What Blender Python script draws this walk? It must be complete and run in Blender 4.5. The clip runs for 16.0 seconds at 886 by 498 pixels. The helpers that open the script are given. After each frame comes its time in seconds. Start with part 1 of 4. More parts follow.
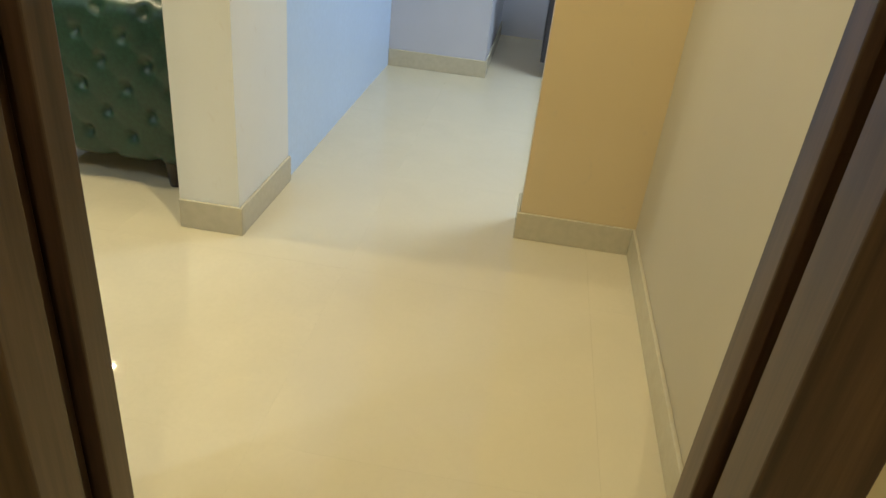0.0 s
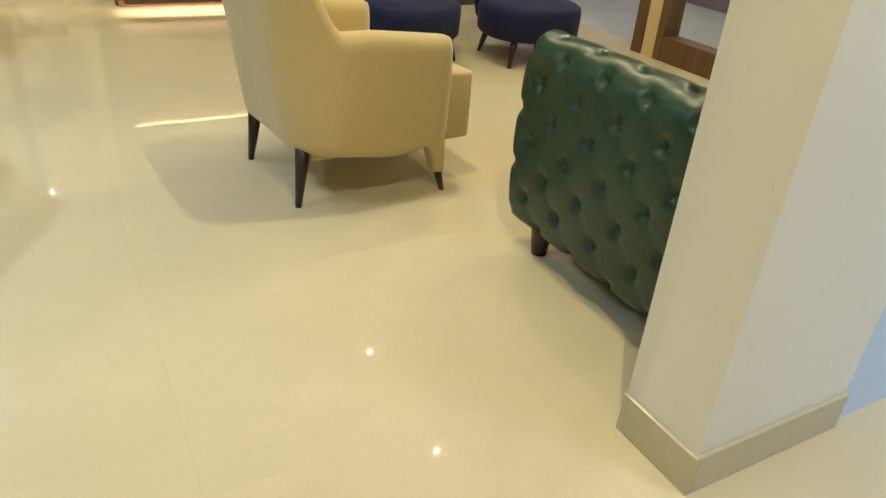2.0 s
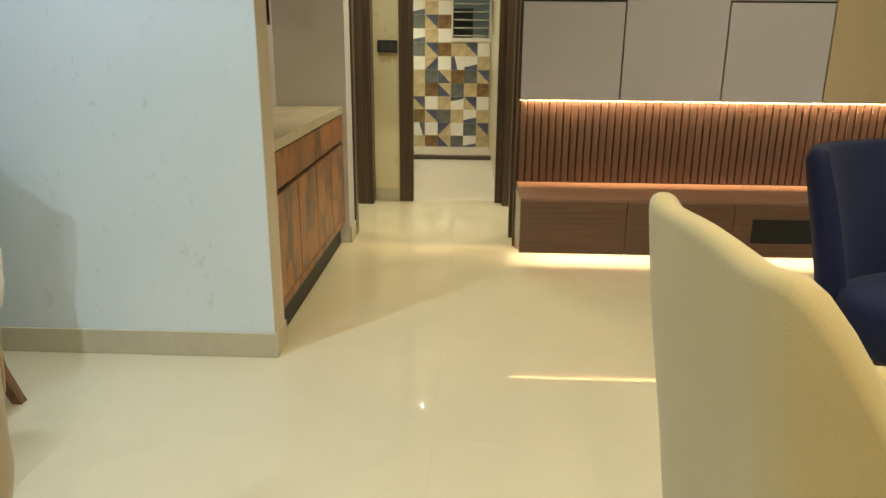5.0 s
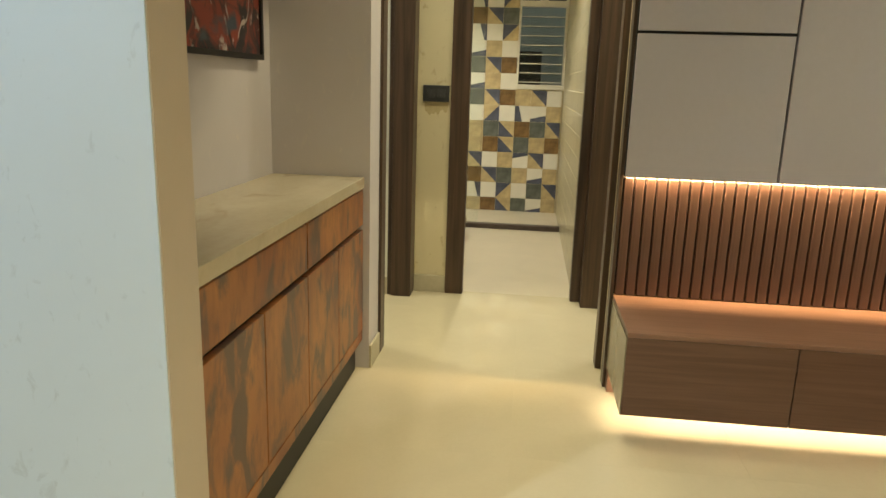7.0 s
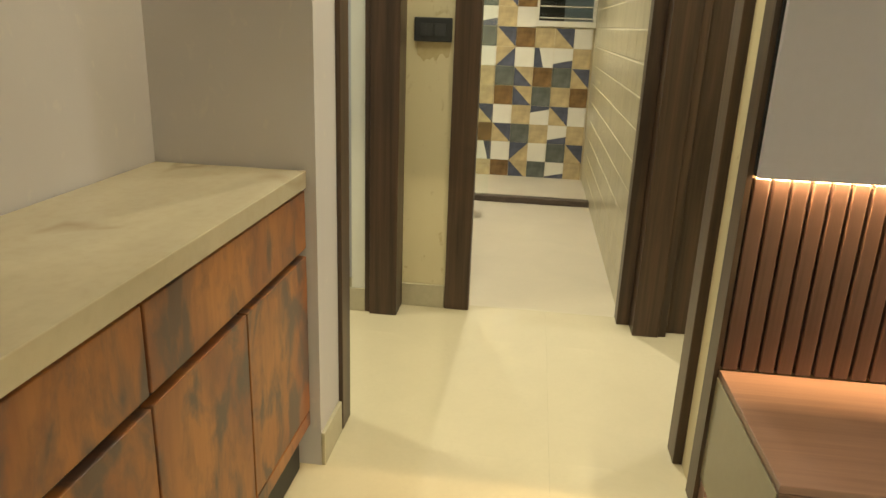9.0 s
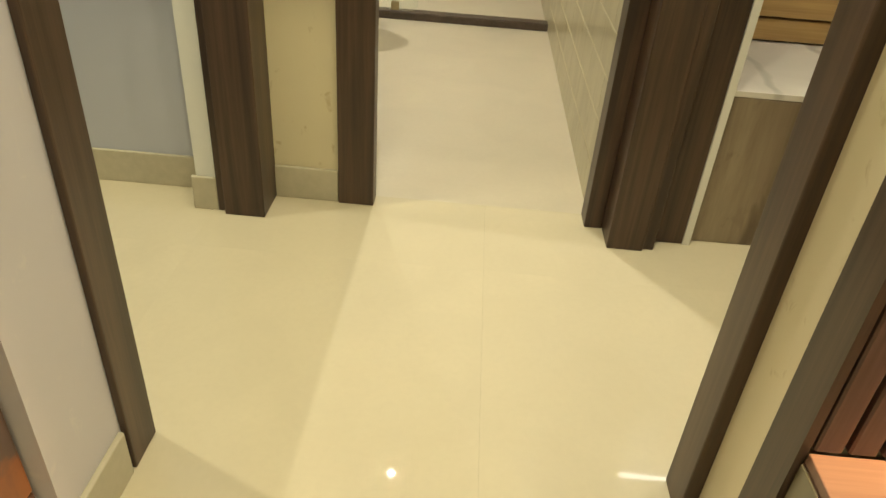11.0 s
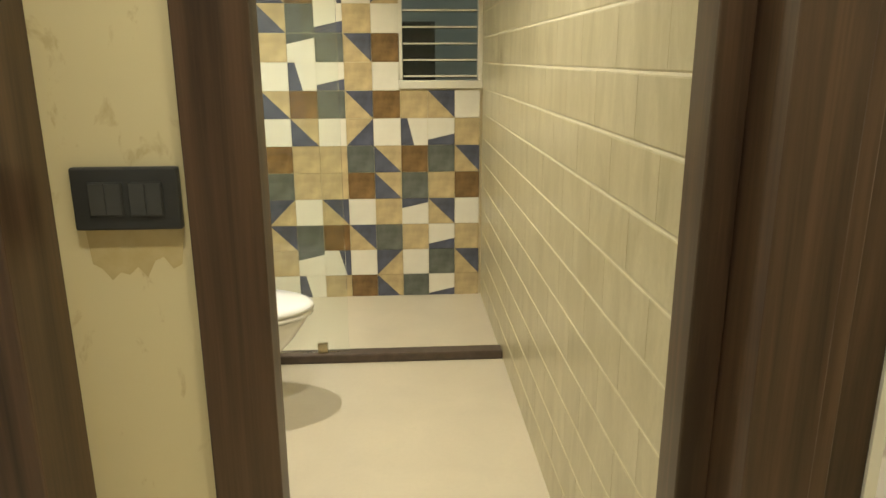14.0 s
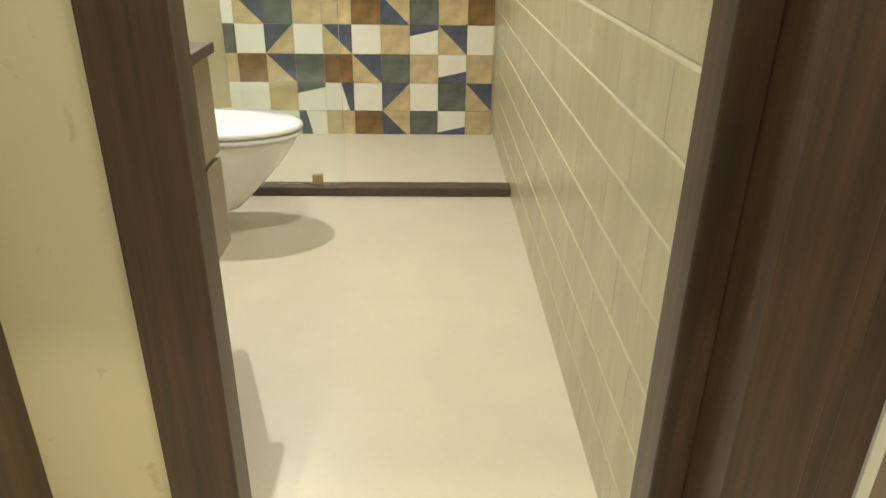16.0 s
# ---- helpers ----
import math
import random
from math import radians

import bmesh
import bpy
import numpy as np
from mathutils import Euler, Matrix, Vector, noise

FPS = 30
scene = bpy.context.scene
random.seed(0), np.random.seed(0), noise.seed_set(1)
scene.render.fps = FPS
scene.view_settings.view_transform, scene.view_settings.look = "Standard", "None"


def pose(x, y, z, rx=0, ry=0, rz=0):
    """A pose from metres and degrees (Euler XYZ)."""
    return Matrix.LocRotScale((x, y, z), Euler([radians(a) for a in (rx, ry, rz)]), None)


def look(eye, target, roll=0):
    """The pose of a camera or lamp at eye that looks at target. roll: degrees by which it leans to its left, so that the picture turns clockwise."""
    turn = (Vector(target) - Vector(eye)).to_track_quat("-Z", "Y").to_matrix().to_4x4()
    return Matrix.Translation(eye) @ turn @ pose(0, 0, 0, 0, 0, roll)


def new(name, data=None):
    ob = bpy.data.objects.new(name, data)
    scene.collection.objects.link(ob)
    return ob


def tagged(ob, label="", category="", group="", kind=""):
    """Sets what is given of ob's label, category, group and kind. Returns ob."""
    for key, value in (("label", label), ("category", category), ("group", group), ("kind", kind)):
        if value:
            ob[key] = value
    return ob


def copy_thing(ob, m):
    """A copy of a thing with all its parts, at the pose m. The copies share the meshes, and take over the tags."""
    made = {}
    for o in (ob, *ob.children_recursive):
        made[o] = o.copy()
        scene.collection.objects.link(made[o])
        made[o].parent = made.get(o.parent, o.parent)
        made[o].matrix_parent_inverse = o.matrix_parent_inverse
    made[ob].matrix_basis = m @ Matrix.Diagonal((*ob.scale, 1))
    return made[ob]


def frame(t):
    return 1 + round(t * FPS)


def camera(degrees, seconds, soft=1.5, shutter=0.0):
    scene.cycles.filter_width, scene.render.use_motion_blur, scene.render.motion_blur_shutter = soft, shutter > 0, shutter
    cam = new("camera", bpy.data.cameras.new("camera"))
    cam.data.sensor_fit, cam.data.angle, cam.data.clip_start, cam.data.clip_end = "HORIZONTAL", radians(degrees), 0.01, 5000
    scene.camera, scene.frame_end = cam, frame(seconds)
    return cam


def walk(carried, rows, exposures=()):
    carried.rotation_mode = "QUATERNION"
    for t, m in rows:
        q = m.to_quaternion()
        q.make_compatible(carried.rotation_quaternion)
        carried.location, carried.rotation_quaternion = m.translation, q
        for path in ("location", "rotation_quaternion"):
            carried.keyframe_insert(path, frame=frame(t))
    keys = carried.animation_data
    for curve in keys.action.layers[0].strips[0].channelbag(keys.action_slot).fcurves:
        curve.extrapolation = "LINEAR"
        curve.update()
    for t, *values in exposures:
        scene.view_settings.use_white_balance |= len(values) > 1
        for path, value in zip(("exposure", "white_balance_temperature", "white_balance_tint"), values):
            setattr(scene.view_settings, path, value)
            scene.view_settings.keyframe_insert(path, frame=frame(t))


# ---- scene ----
cam = camera(64.2, 16.0)

PATH = [
    (0, (-0.318, 0.516, 1.217), (1.42, 0.679, 0.242), 6.4),
    (0.5, (-0.056, 0.416, 1.163), (1.62, 1.025, 0.257), 4.9),
    (1, (0.16, 0.59, 1.138), (1.799, 1.376, 0.305), 6.1),
    (1.5, (0.522, 0.688, 1.143), (1.807, 1.893, 0.197), 3.8),
    (2, (0.704, 0.767, 1.153), (1.587, 2.265, 0.166), 4.7),
    (2.5, (0.761, 0.889, 1.114), (1.399, 2.542, 0.188), 4.3),
    (3, (0.818, 1.098, 1.138), (1.233, 2.853, 0.272), 4.4),
    (3.5, (0.897, 1.341, 1.15), (1.042, 3.166, 0.345), 3.1),
    (4, (0.977, 1.602, 1.187), (0.865, 3.457, 0.447), 1.2),
    (4.5, (0.943, 1.903, 1.199), (0.837, 3.781, 0.519), 0.4),
    (5, (0.922, 2.206, 1.239), (0.849, 4.123, 0.67), 0.5),
    (5.2, (0.899, 2.35, 1.252), (0.838, 4.28, 0.733), 1.1),
    (7.5, (0.768, 3.909, 1.233), (0.528, 5.842, 0.778), 1.8),
    (8.2, (0.684, 4.331, 1.219), (0.46, 6.241, 0.669), 1.7),
    (10.3, (0.757, 5.49, 1.163), (0.58, 7.334, 0.409), 4.4),
    (10.5, (0.765, 5.583, 1.139), (0.658, 7.378, 0.264), 5.3),
    (11, (0.733, 5.83, 1.089), (0.701, 7.504, -0.004), 4.5),
    (11.5, (0.714, 6.035, 1.104), (0.701, 7.604, -0.136), 4.0),
    (12, (0.74, 6.225, 1.113), (0.726, 7.776, -0.151), 3.8),
    (12.5, (0.732, 6.356, 1.145), (0.708, 8.011, 0.023), 3.4),
    (13, (0.738, 6.523, 1.213), (0.703, 8.284, 0.266), 1.2),
    (13.5, (0.691, 6.605, 1.308), (0.741, 8.473, 0.594), 0.4),
    (14, (0.676, 6.687, 1.38), (0.788, 8.614, 0.858), -0.2),
    (14.5, (0.693, 6.769, 1.456), (0.819, 8.743, 1.165), 0.1),
    (15, (0.724, 6.807, 1.365), (0.826, 8.797, 1.184), 0.0),
    (15.5, (0.749, 6.850, 1.229), (0.833, 8.747, 0.674), 0.2),
    (16, (0.768, 6.86, 1.132), (0.814, 8.665, 0.271), 0.8),
]
walk(cam, [(t, look(eye, target, roll)) for t, eye, target, roll in PATH], [(0.0, 0.0, 6500, 10), (5.2, 0.0, 6500, 10), (7.4, -0.06, 6500, 10), (8.2, -0.03, 6500, 10), (10.5, 0.22, 6500, 10), (11.2, 0.03, 6500, 10), (13.0, 0.05, 6500, 10), (13.5, 0.20, 6500, 10), (14.5, 0.20, 6500, 10), (15.0, 0.20, 6400, 10), (15.5, 0.32, 5950, 10), (16.0, 0.36, 5800, 10)])


# ---- light ----
world = bpy.data.worlds.new("night_sky")
scene.world = world
world.use_nodes = True
world.node_tree.nodes["Background"].inputs[0].default_value = (0.28, 0.31, 0.31, 1)
world.node_tree.nodes["Background"].inputs[1].default_value = 1.0

WARM = (1.0, 0.88, 0.55)
HALL = (1.0, 0.95, 0.67)
AMBER = (1.0, 0.70, 0.35)
COOL = (0.70, 0.86, 1.0)
PLAIN = (1.0, 0.965, 0.83)


def spot_lamp(x, y, z, watts, colour, angle=150, radius=0.007, blend=0.8):
    data = bpy.data.lights.new("downlight_bulb", "SPOT")
    data.energy, data.color, data.spot_size, data.spot_blend, data.shadow_soft_size = watts, colour, radians(angle), blend, radius
    ob = new("downlight_bulb", data)
    ob.location = (x, y, z)
    return ob


def area_lamp(name, m, sx, sy, watts, colour):
    data = bpy.data.lights.new(name, "AREA")
    data.shape, data.size, data.size_y, data.energy, data.color = "RECTANGLE", sx, sy, watts, colour
    ob = new(name, data)
    ob.matrix_world = m
    return ob


CEIL = 2.65
# The last entry is an unseen lamp, added to brighten the foyer.
LIVING_AND_FILL_SPOTS = [(2.66, 3.94), (2.66, 5.18), (3.80, 3.45), (0.59, 6.42), (1.68, 2.93), (1.15, 1.00)]
LIVING_WATTS = [54, 50, 70, 58, 80, 96]
HALL_SPOTS = [(0.44, 7.12), (1.05, 7.05), (-0.75, 7.2)]
HALL_WATTS = [40, 36, 68]
DINING_SPOTS = [(-0.31, 4.26), (-0.60, 3.02), (-0.42, 2.42)]
DINING_WATTS = [80, 60, 54]
LOBBY_SPOT = (-1.0, 0.5)
# Second bath entry is an unseen fill lamp, added for tiles and toilet.
BATH_SPOT_AND_FILL = [(0.48, 8.56), (-0.15, 9.70)]
BATH_WATTS = [62, 84]
PLATFORM_SPOT = (2.0, 7.5)
for (sx, sy), watts in zip(LIVING_AND_FILL_SPOTS, LIVING_WATTS):
    spot_lamp(sx, sy, CEIL - 0.012, watts, WARM, 78 if sy > 6 else 150, blend=0.35 if sy > 6 else 0.8)
for (sx, sy), watts in zip(DINING_SPOTS, DINING_WATTS):
    spot_lamp(sx, sy, CEIL - 0.012, watts, COOL, 130)
spot_lamp(*LOBBY_SPOT, CEIL - 0.012, 55, WARM)
for (sx, sy), watts in zip(HALL_SPOTS, HALL_WATTS):
    spot_lamp(sx, sy, CEIL - 0.012, watts, HALL, 100)
for (sx, sy), watts in zip(BATH_SPOT_AND_FILL, BATH_WATTS):
    spot_lamp(sx, sy, 2.288, watts, PLAIN)
spot_lamp(*PLATFORM_SPOT, CEIL - 0.012, 45, PLAIN)
area_lamp("kitchen_tube_light", pose(3.4, -0.75, CEIL - 0.03), 1.2, 0.5, 64, (0.66, 0.81, 1.0))
area_lamp("led_strip_under_panels", pose(2.40, 6.4645, 0.932), 2.34, 0.008, 42, AMBER)
area_lamp("led_strip_under_ledge", pose(2.40, 6.22, 0.168), 2.36, 0.03, 12, (1.0, 0.82, 0.55))
# Unseen balcony lamp, added to brighten the floor and wall outside.
BALCONY_FILL = (5.20, 5.30)
spot_lamp(*BALCONY_FILL, CEIL - 0.012, 75, (0.90, 0.93, 1.0))


# ---- materials ----
def nodes_of(name):
    mat = bpy.data.materials.new(name)
    mat.use_nodes = True
    nt = mat.node_tree
    return mat, nt, nt.nodes["Principled BSDF"]


def mixcol(nt, fac, a, b, mode="MIX"):
    n = nt.nodes.new("ShaderNodeMix")
    n.data_type, n.blend_type = "RGBA", mode
    if isinstance(fac, (int, float)):
        n.inputs[0].default_value = fac
    else:
        nt.links.new(fac, n.inputs[0])
    for sock, v in ((n.inputs[6], a), (n.inputs[7], b)):
        if isinstance(v, tuple):
            sock.default_value = (*v[:3], 1)
        else:
            nt.links.new(v, sock)
    return n.outputs[2]


def coords(nt, scale=(1, 1, 1), kind="Object", rot=(0, 0, 0)):
    tc = nt.nodes.new("ShaderNodeTexCoord")
    mp = nt.nodes.new("ShaderNodeMapping")
    mp.inputs["Scale"].default_value = scale
    mp.inputs["Rotation"].default_value = rot
    nt.links.new(tc.outputs[kind], mp.inputs[0])
    return mp.outputs[0]


def noise_of(nt, vec, scale, detail=4, rough=0.55, dist=0.0):
    n = nt.nodes.new("ShaderNodeTexNoise")
    n.inputs["Scale"].default_value, n.inputs["Detail"].default_value = scale, detail
    n.inputs["Roughness"].default_value, n.inputs["Distortion"].default_value = rough, dist
    nt.links.new(vec, n.inputs["Vector"])
    return n.outputs["Fac"]


def ramp(nt, fac, lo, hi):
    n = nt.nodes.new("ShaderNodeMapRange")
    n.inputs[1].default_value, n.inputs[2].default_value = lo, hi
    nt.links.new(fac, n.inputs[0])
    return n.outputs[0]


def bump(nt, bsdf, height, strength, dist=0.002):
    b = nt.nodes.new("ShaderNodeBump")
    b.inputs["Strength"].default_value, b.inputs["Distance"].default_value = strength, dist
    nt.links.new(height, b.inputs["Height"])
    nt.links.new(b.outputs[0], bsdf.inputs["Normal"])


def plain(name, col, rough=0.5, metal=0.0, vary=0.08, grain=40, bumps=0.1, coat=0.0, sheen=0.0, spec=0.5):
    mat, nt, b = nodes_of(name)
    v = coords(nt)
    n1, n2 = noise_of(nt, v, grain), noise_of(nt, v, 2.3, 3)
    dark = tuple(c * (1 - vary) for c in col)
    light = tuple(min(1, c * (1 + vary)) for c in col)
    c = mixcol(nt, ramp(nt, n1, 0.3, 0.7), dark, light)
    c = mixcol(nt, ramp(nt, n2, 0.35, 0.7), c, mixcol(nt, 0.5, c, tuple(x * (1 - 1.5 * vary) for x in col)))
    nt.links.new(c, b.inputs["Base Color"])
    b.inputs["Roughness"].default_value, b.inputs["Metallic"].default_value = rough, metal
    b.inputs["Coat Weight"].default_value, b.inputs["Sheen Weight"].default_value = coat, sheen
    b.inputs["Specular IOR Level"].default_value = spec
    if bumps:
        bump(nt, b, n1, bumps, 0.001)
    return mat


def wall_paint(name, col, stain=(0.55, 0.45, 0.30), amount=0.35):
    """Emulsion paint with faint roller texture and a few drip-shaped patches."""
    mat, nt, b = nodes_of(name)
    v = coords(nt)
    n1, n2 = noise_of(nt, v, 160, 3), noise_of(nt, v, 1.7, 4)
    spots = noise_of(nt, coords(nt, (15, 15, 10)), 1.6, 5, 0.6, 0.6)
    c = mixcol(nt, ramp(nt, n2, 0.3, 0.75), col, tuple(x * 0.93 for x in col))
    m = nt.nodes.new("ShaderNodeMath")
    m.operation = "MULTIPLY"
    nt.links.new(ramp(nt, spots, 0.62, 0.71), m.inputs[0])
    m.inputs[1].default_value = amount
    c = mixcol(nt, m.outputs[0], c, stain)
    nt.links.new(c, b.inputs["Base Color"])
    b.inputs["Roughness"].default_value = 0.55
    bump(nt, b, n1, 0.15, 0.001)
    return mat


def wood(name, col, dark, rough=0.45, scale=1.0, axis="Z", contrast=0.8, coat=0.1):
    """Streaky veneer; the grain runs along the axis."""
    mat, nt, b = nodes_of(name)
    s = {"Z": (22, 22, 0.7), "X": (0.7, 22, 22), "Y": (22, 0.7, 22)}[axis]
    v = coords(nt, tuple(k * scale for k in s))
    n1 = noise_of(nt, v, 2.2, 6, 0.65, 0.4)
    n2 = noise_of(nt, v, 9, 3)
    c = mixcol(nt, ramp(nt, n1, 0.36, 0.66), dark, col)
    c = mixcol(nt, ramp(nt, n2, 0.5, 0.8), c, mixcol(nt, contrast * 0.5, c, dark))
    nt.links.new(c, b.inputs["Base Color"])
    b.inputs["Roughness"].default_value, b.inputs["Coat Weight"].default_value = rough, coat
    bump(nt, b, n1, 0.15, 0.001)
    return mat


def floor_stone(name, col, rough=0.014):
    """Polished vitrified tile: cloudy, glossy, each tile a shade of its own."""
    mat, nt, b = nodes_of(name)
    v = coords(nt)
    info = nt.nodes.new("ShaderNodeObjectInfo")
    n1, n2 = noise_of(nt, v, 3.5, 6, 0.6, 0.5), noise_of(nt, v, 60, 2)
    c = mixcol(nt, ramp(nt, n1, 0.3, 0.7), tuple(x * 0.91 for x in col), col)
    c = mixcol(nt, ramp(nt, n2, 0.4, 0.8), c, mixcol(nt, 0.3, c, tuple(x * 0.86 for x in col)))
    m = nt.nodes.new("ShaderNodeMath")
    m.operation = "MULTIPLY"
    nt.links.new(info.outputs["Random"], m.inputs[0])
    m.inputs[1].default_value = 0.5
    c = mixcol(nt, m.outputs[0], c, tuple(x * 0.95 for x in col))
    nt.links.new(c, b.inputs["Base Color"])
    b.inputs["Roughness"].default_value = rough
    b.inputs["Specular IOR Level"].default_value = 0.5
    return mat


def stone_tile(name, light, dark):
    """Glazed wall tile with cloudy upright streaks that differ from tile to tile."""
    mat, nt, b = nodes_of(name)
    info = nt.nodes.new("ShaderNodeObjectInfo")
    tc = nt.nodes.new("ShaderNodeTexCoord")
    add = nt.nodes.new("ShaderNodeVectorMath")
    add.operation = "MULTIPLY_ADD"
    nt.links.new(info.outputs["Random"], add.inputs[0])
    add.inputs[1].default_value = (37.0, 23.0, 11.0)
    nt.links.new(tc.outputs["Object"], add.inputs[2])
    mp = nt.nodes.new("ShaderNodeMapping")
    mp.inputs["Scale"].default_value = (1, 9, 2.5)
    nt.links.new(add.outputs[0], mp.inputs[0])
    n1 = noise_of(nt, mp.outputs[0], 1.3, 5, 0.6, 0.6)
    n2 = noise_of(nt, tc.outputs["Object"], 60, 3)
    c = mixcol(nt, ramp(nt, n1, 0.35, 0.72), light, dark)
    c = mixcol(nt, ramp(nt, n2, 0.45, 0.8), c, mixcol(nt, 0.35, c, dark))
    nt.links.new(c, b.inputs["Base Color"])
    b.inputs["Roughness"].default_value = 0.28
    bump(nt, b, n2, 0.12, 0.001)
    return mat


def glow(name, col, strength):
    mat, nt, b = nodes_of(name)
    b.inputs["Emission Color"].default_value = (*col, 1)
    b.inputs["Emission Strength"].default_value = strength
    b.inputs["Base Color"].default_value = (0.8, 0.8, 0.8, 1)
    return mat


def glass(name, tint=(0.93, 0.98, 0.96), rough=0.0):
    mat, nt, b = nodes_of(name)
    b.inputs["Base Color"].default_value = (*tint, 1)
    b.inputs["Transmission Weight"].default_value = 1
    b.inputs["Roughness"].default_value, b.inputs["IOR"].default_value = rough, 1.45
    return mat


def marble(name, col, vein, along=(0.25, 1, 1)):
    """Polished marble with long wandering veins and soft clouds."""
    mat, nt, b = nodes_of(name)
    v = coords(nt, along)
    w = nt.nodes.new("ShaderNodeTexWave")
    w.bands_direction = "X"
    w.inputs["Scale"].default_value, w.inputs["Distortion"].default_value = 1.1, 5.0
    w.inputs["Detail"].default_value, w.inputs["Detail Scale"].default_value = 4.0, 1.2
    nt.links.new(v, w.inputs["Vector"])
    n1 = noise_of(nt, v, 3.0, 5, 0.6, 0.6)
    c = mixcol(nt, ramp(nt, n1, 0.3, 0.7), col, tuple(x * 0.86 for x in col))
    m = nt.nodes.new("ShaderNodeMath")
    m.operation = "MULTIPLY"
    nt.links.new(ramp(nt, w.outputs["Fac"], 0.955, 1.0), m.inputs[0])
    nt.links.new(ramp(nt, noise_of(nt, v, 1.4, 2), 0.38, 0.6), m.inputs[1])
    c = mixcol(nt, m.outputs[0], c, vein)
    nt.links.new(c, b.inputs["Base Color"])
    b.inputs["Roughness"].default_value = 0.22
    return mat


def cloud_marble(name, col, vein):
    """Polished cream marble: soft drifting clouds and a few broken brown veins lying aslant."""
    mat, nt, b = nodes_of(name)
    v = coords(nt, (2.0, 0.55, 1), rot=(0, 0, 0.35))
    warp = noise_of(nt, v, 1.6, 4, 0.6, 0.8)
    c = mixcol(nt, ramp(nt, warp, 0.3, 0.7), col, tuple(x * 0.80 for x in col))
    n2 = noise_of(nt, coords(nt, (1, 1, 1)), 45, 3)
    c = mixcol(nt, ramp(nt, n2, 0.45, 0.8), c, mixcol(nt, 0.12, c, vein))
    ridge = nt.nodes.new("ShaderNodeMath")
    ridge.operation = "SUBTRACT"
    nt.links.new(noise_of(nt, v, 1.1, 3, 0.5, 1.2), ridge.inputs[0])
    ridge.inputs[1].default_value = 0.5
    mag = nt.nodes.new("ShaderNodeMath")
    mag.operation = "ABSOLUTE"
    nt.links.new(ridge.outputs[0], mag.inputs[0])
    gate = nt.nodes.new("ShaderNodeMath")
    gate.operation = "MULTIPLY"
    nt.links.new(ramp(nt, mag.outputs[0], 0.022, 0.0), gate.inputs[0])
    nt.links.new(ramp(nt, noise_of(nt, v, 2.6, 3), 0.50, 0.66), gate.inputs[1])
    c = mixcol(nt, gate.outputs[0], c, mixcol(nt, 0.75, c, vein))
    nt.links.new(c, b.inputs["Base Color"])
    b.inputs["Roughness"].default_value = 0.25
    return mat


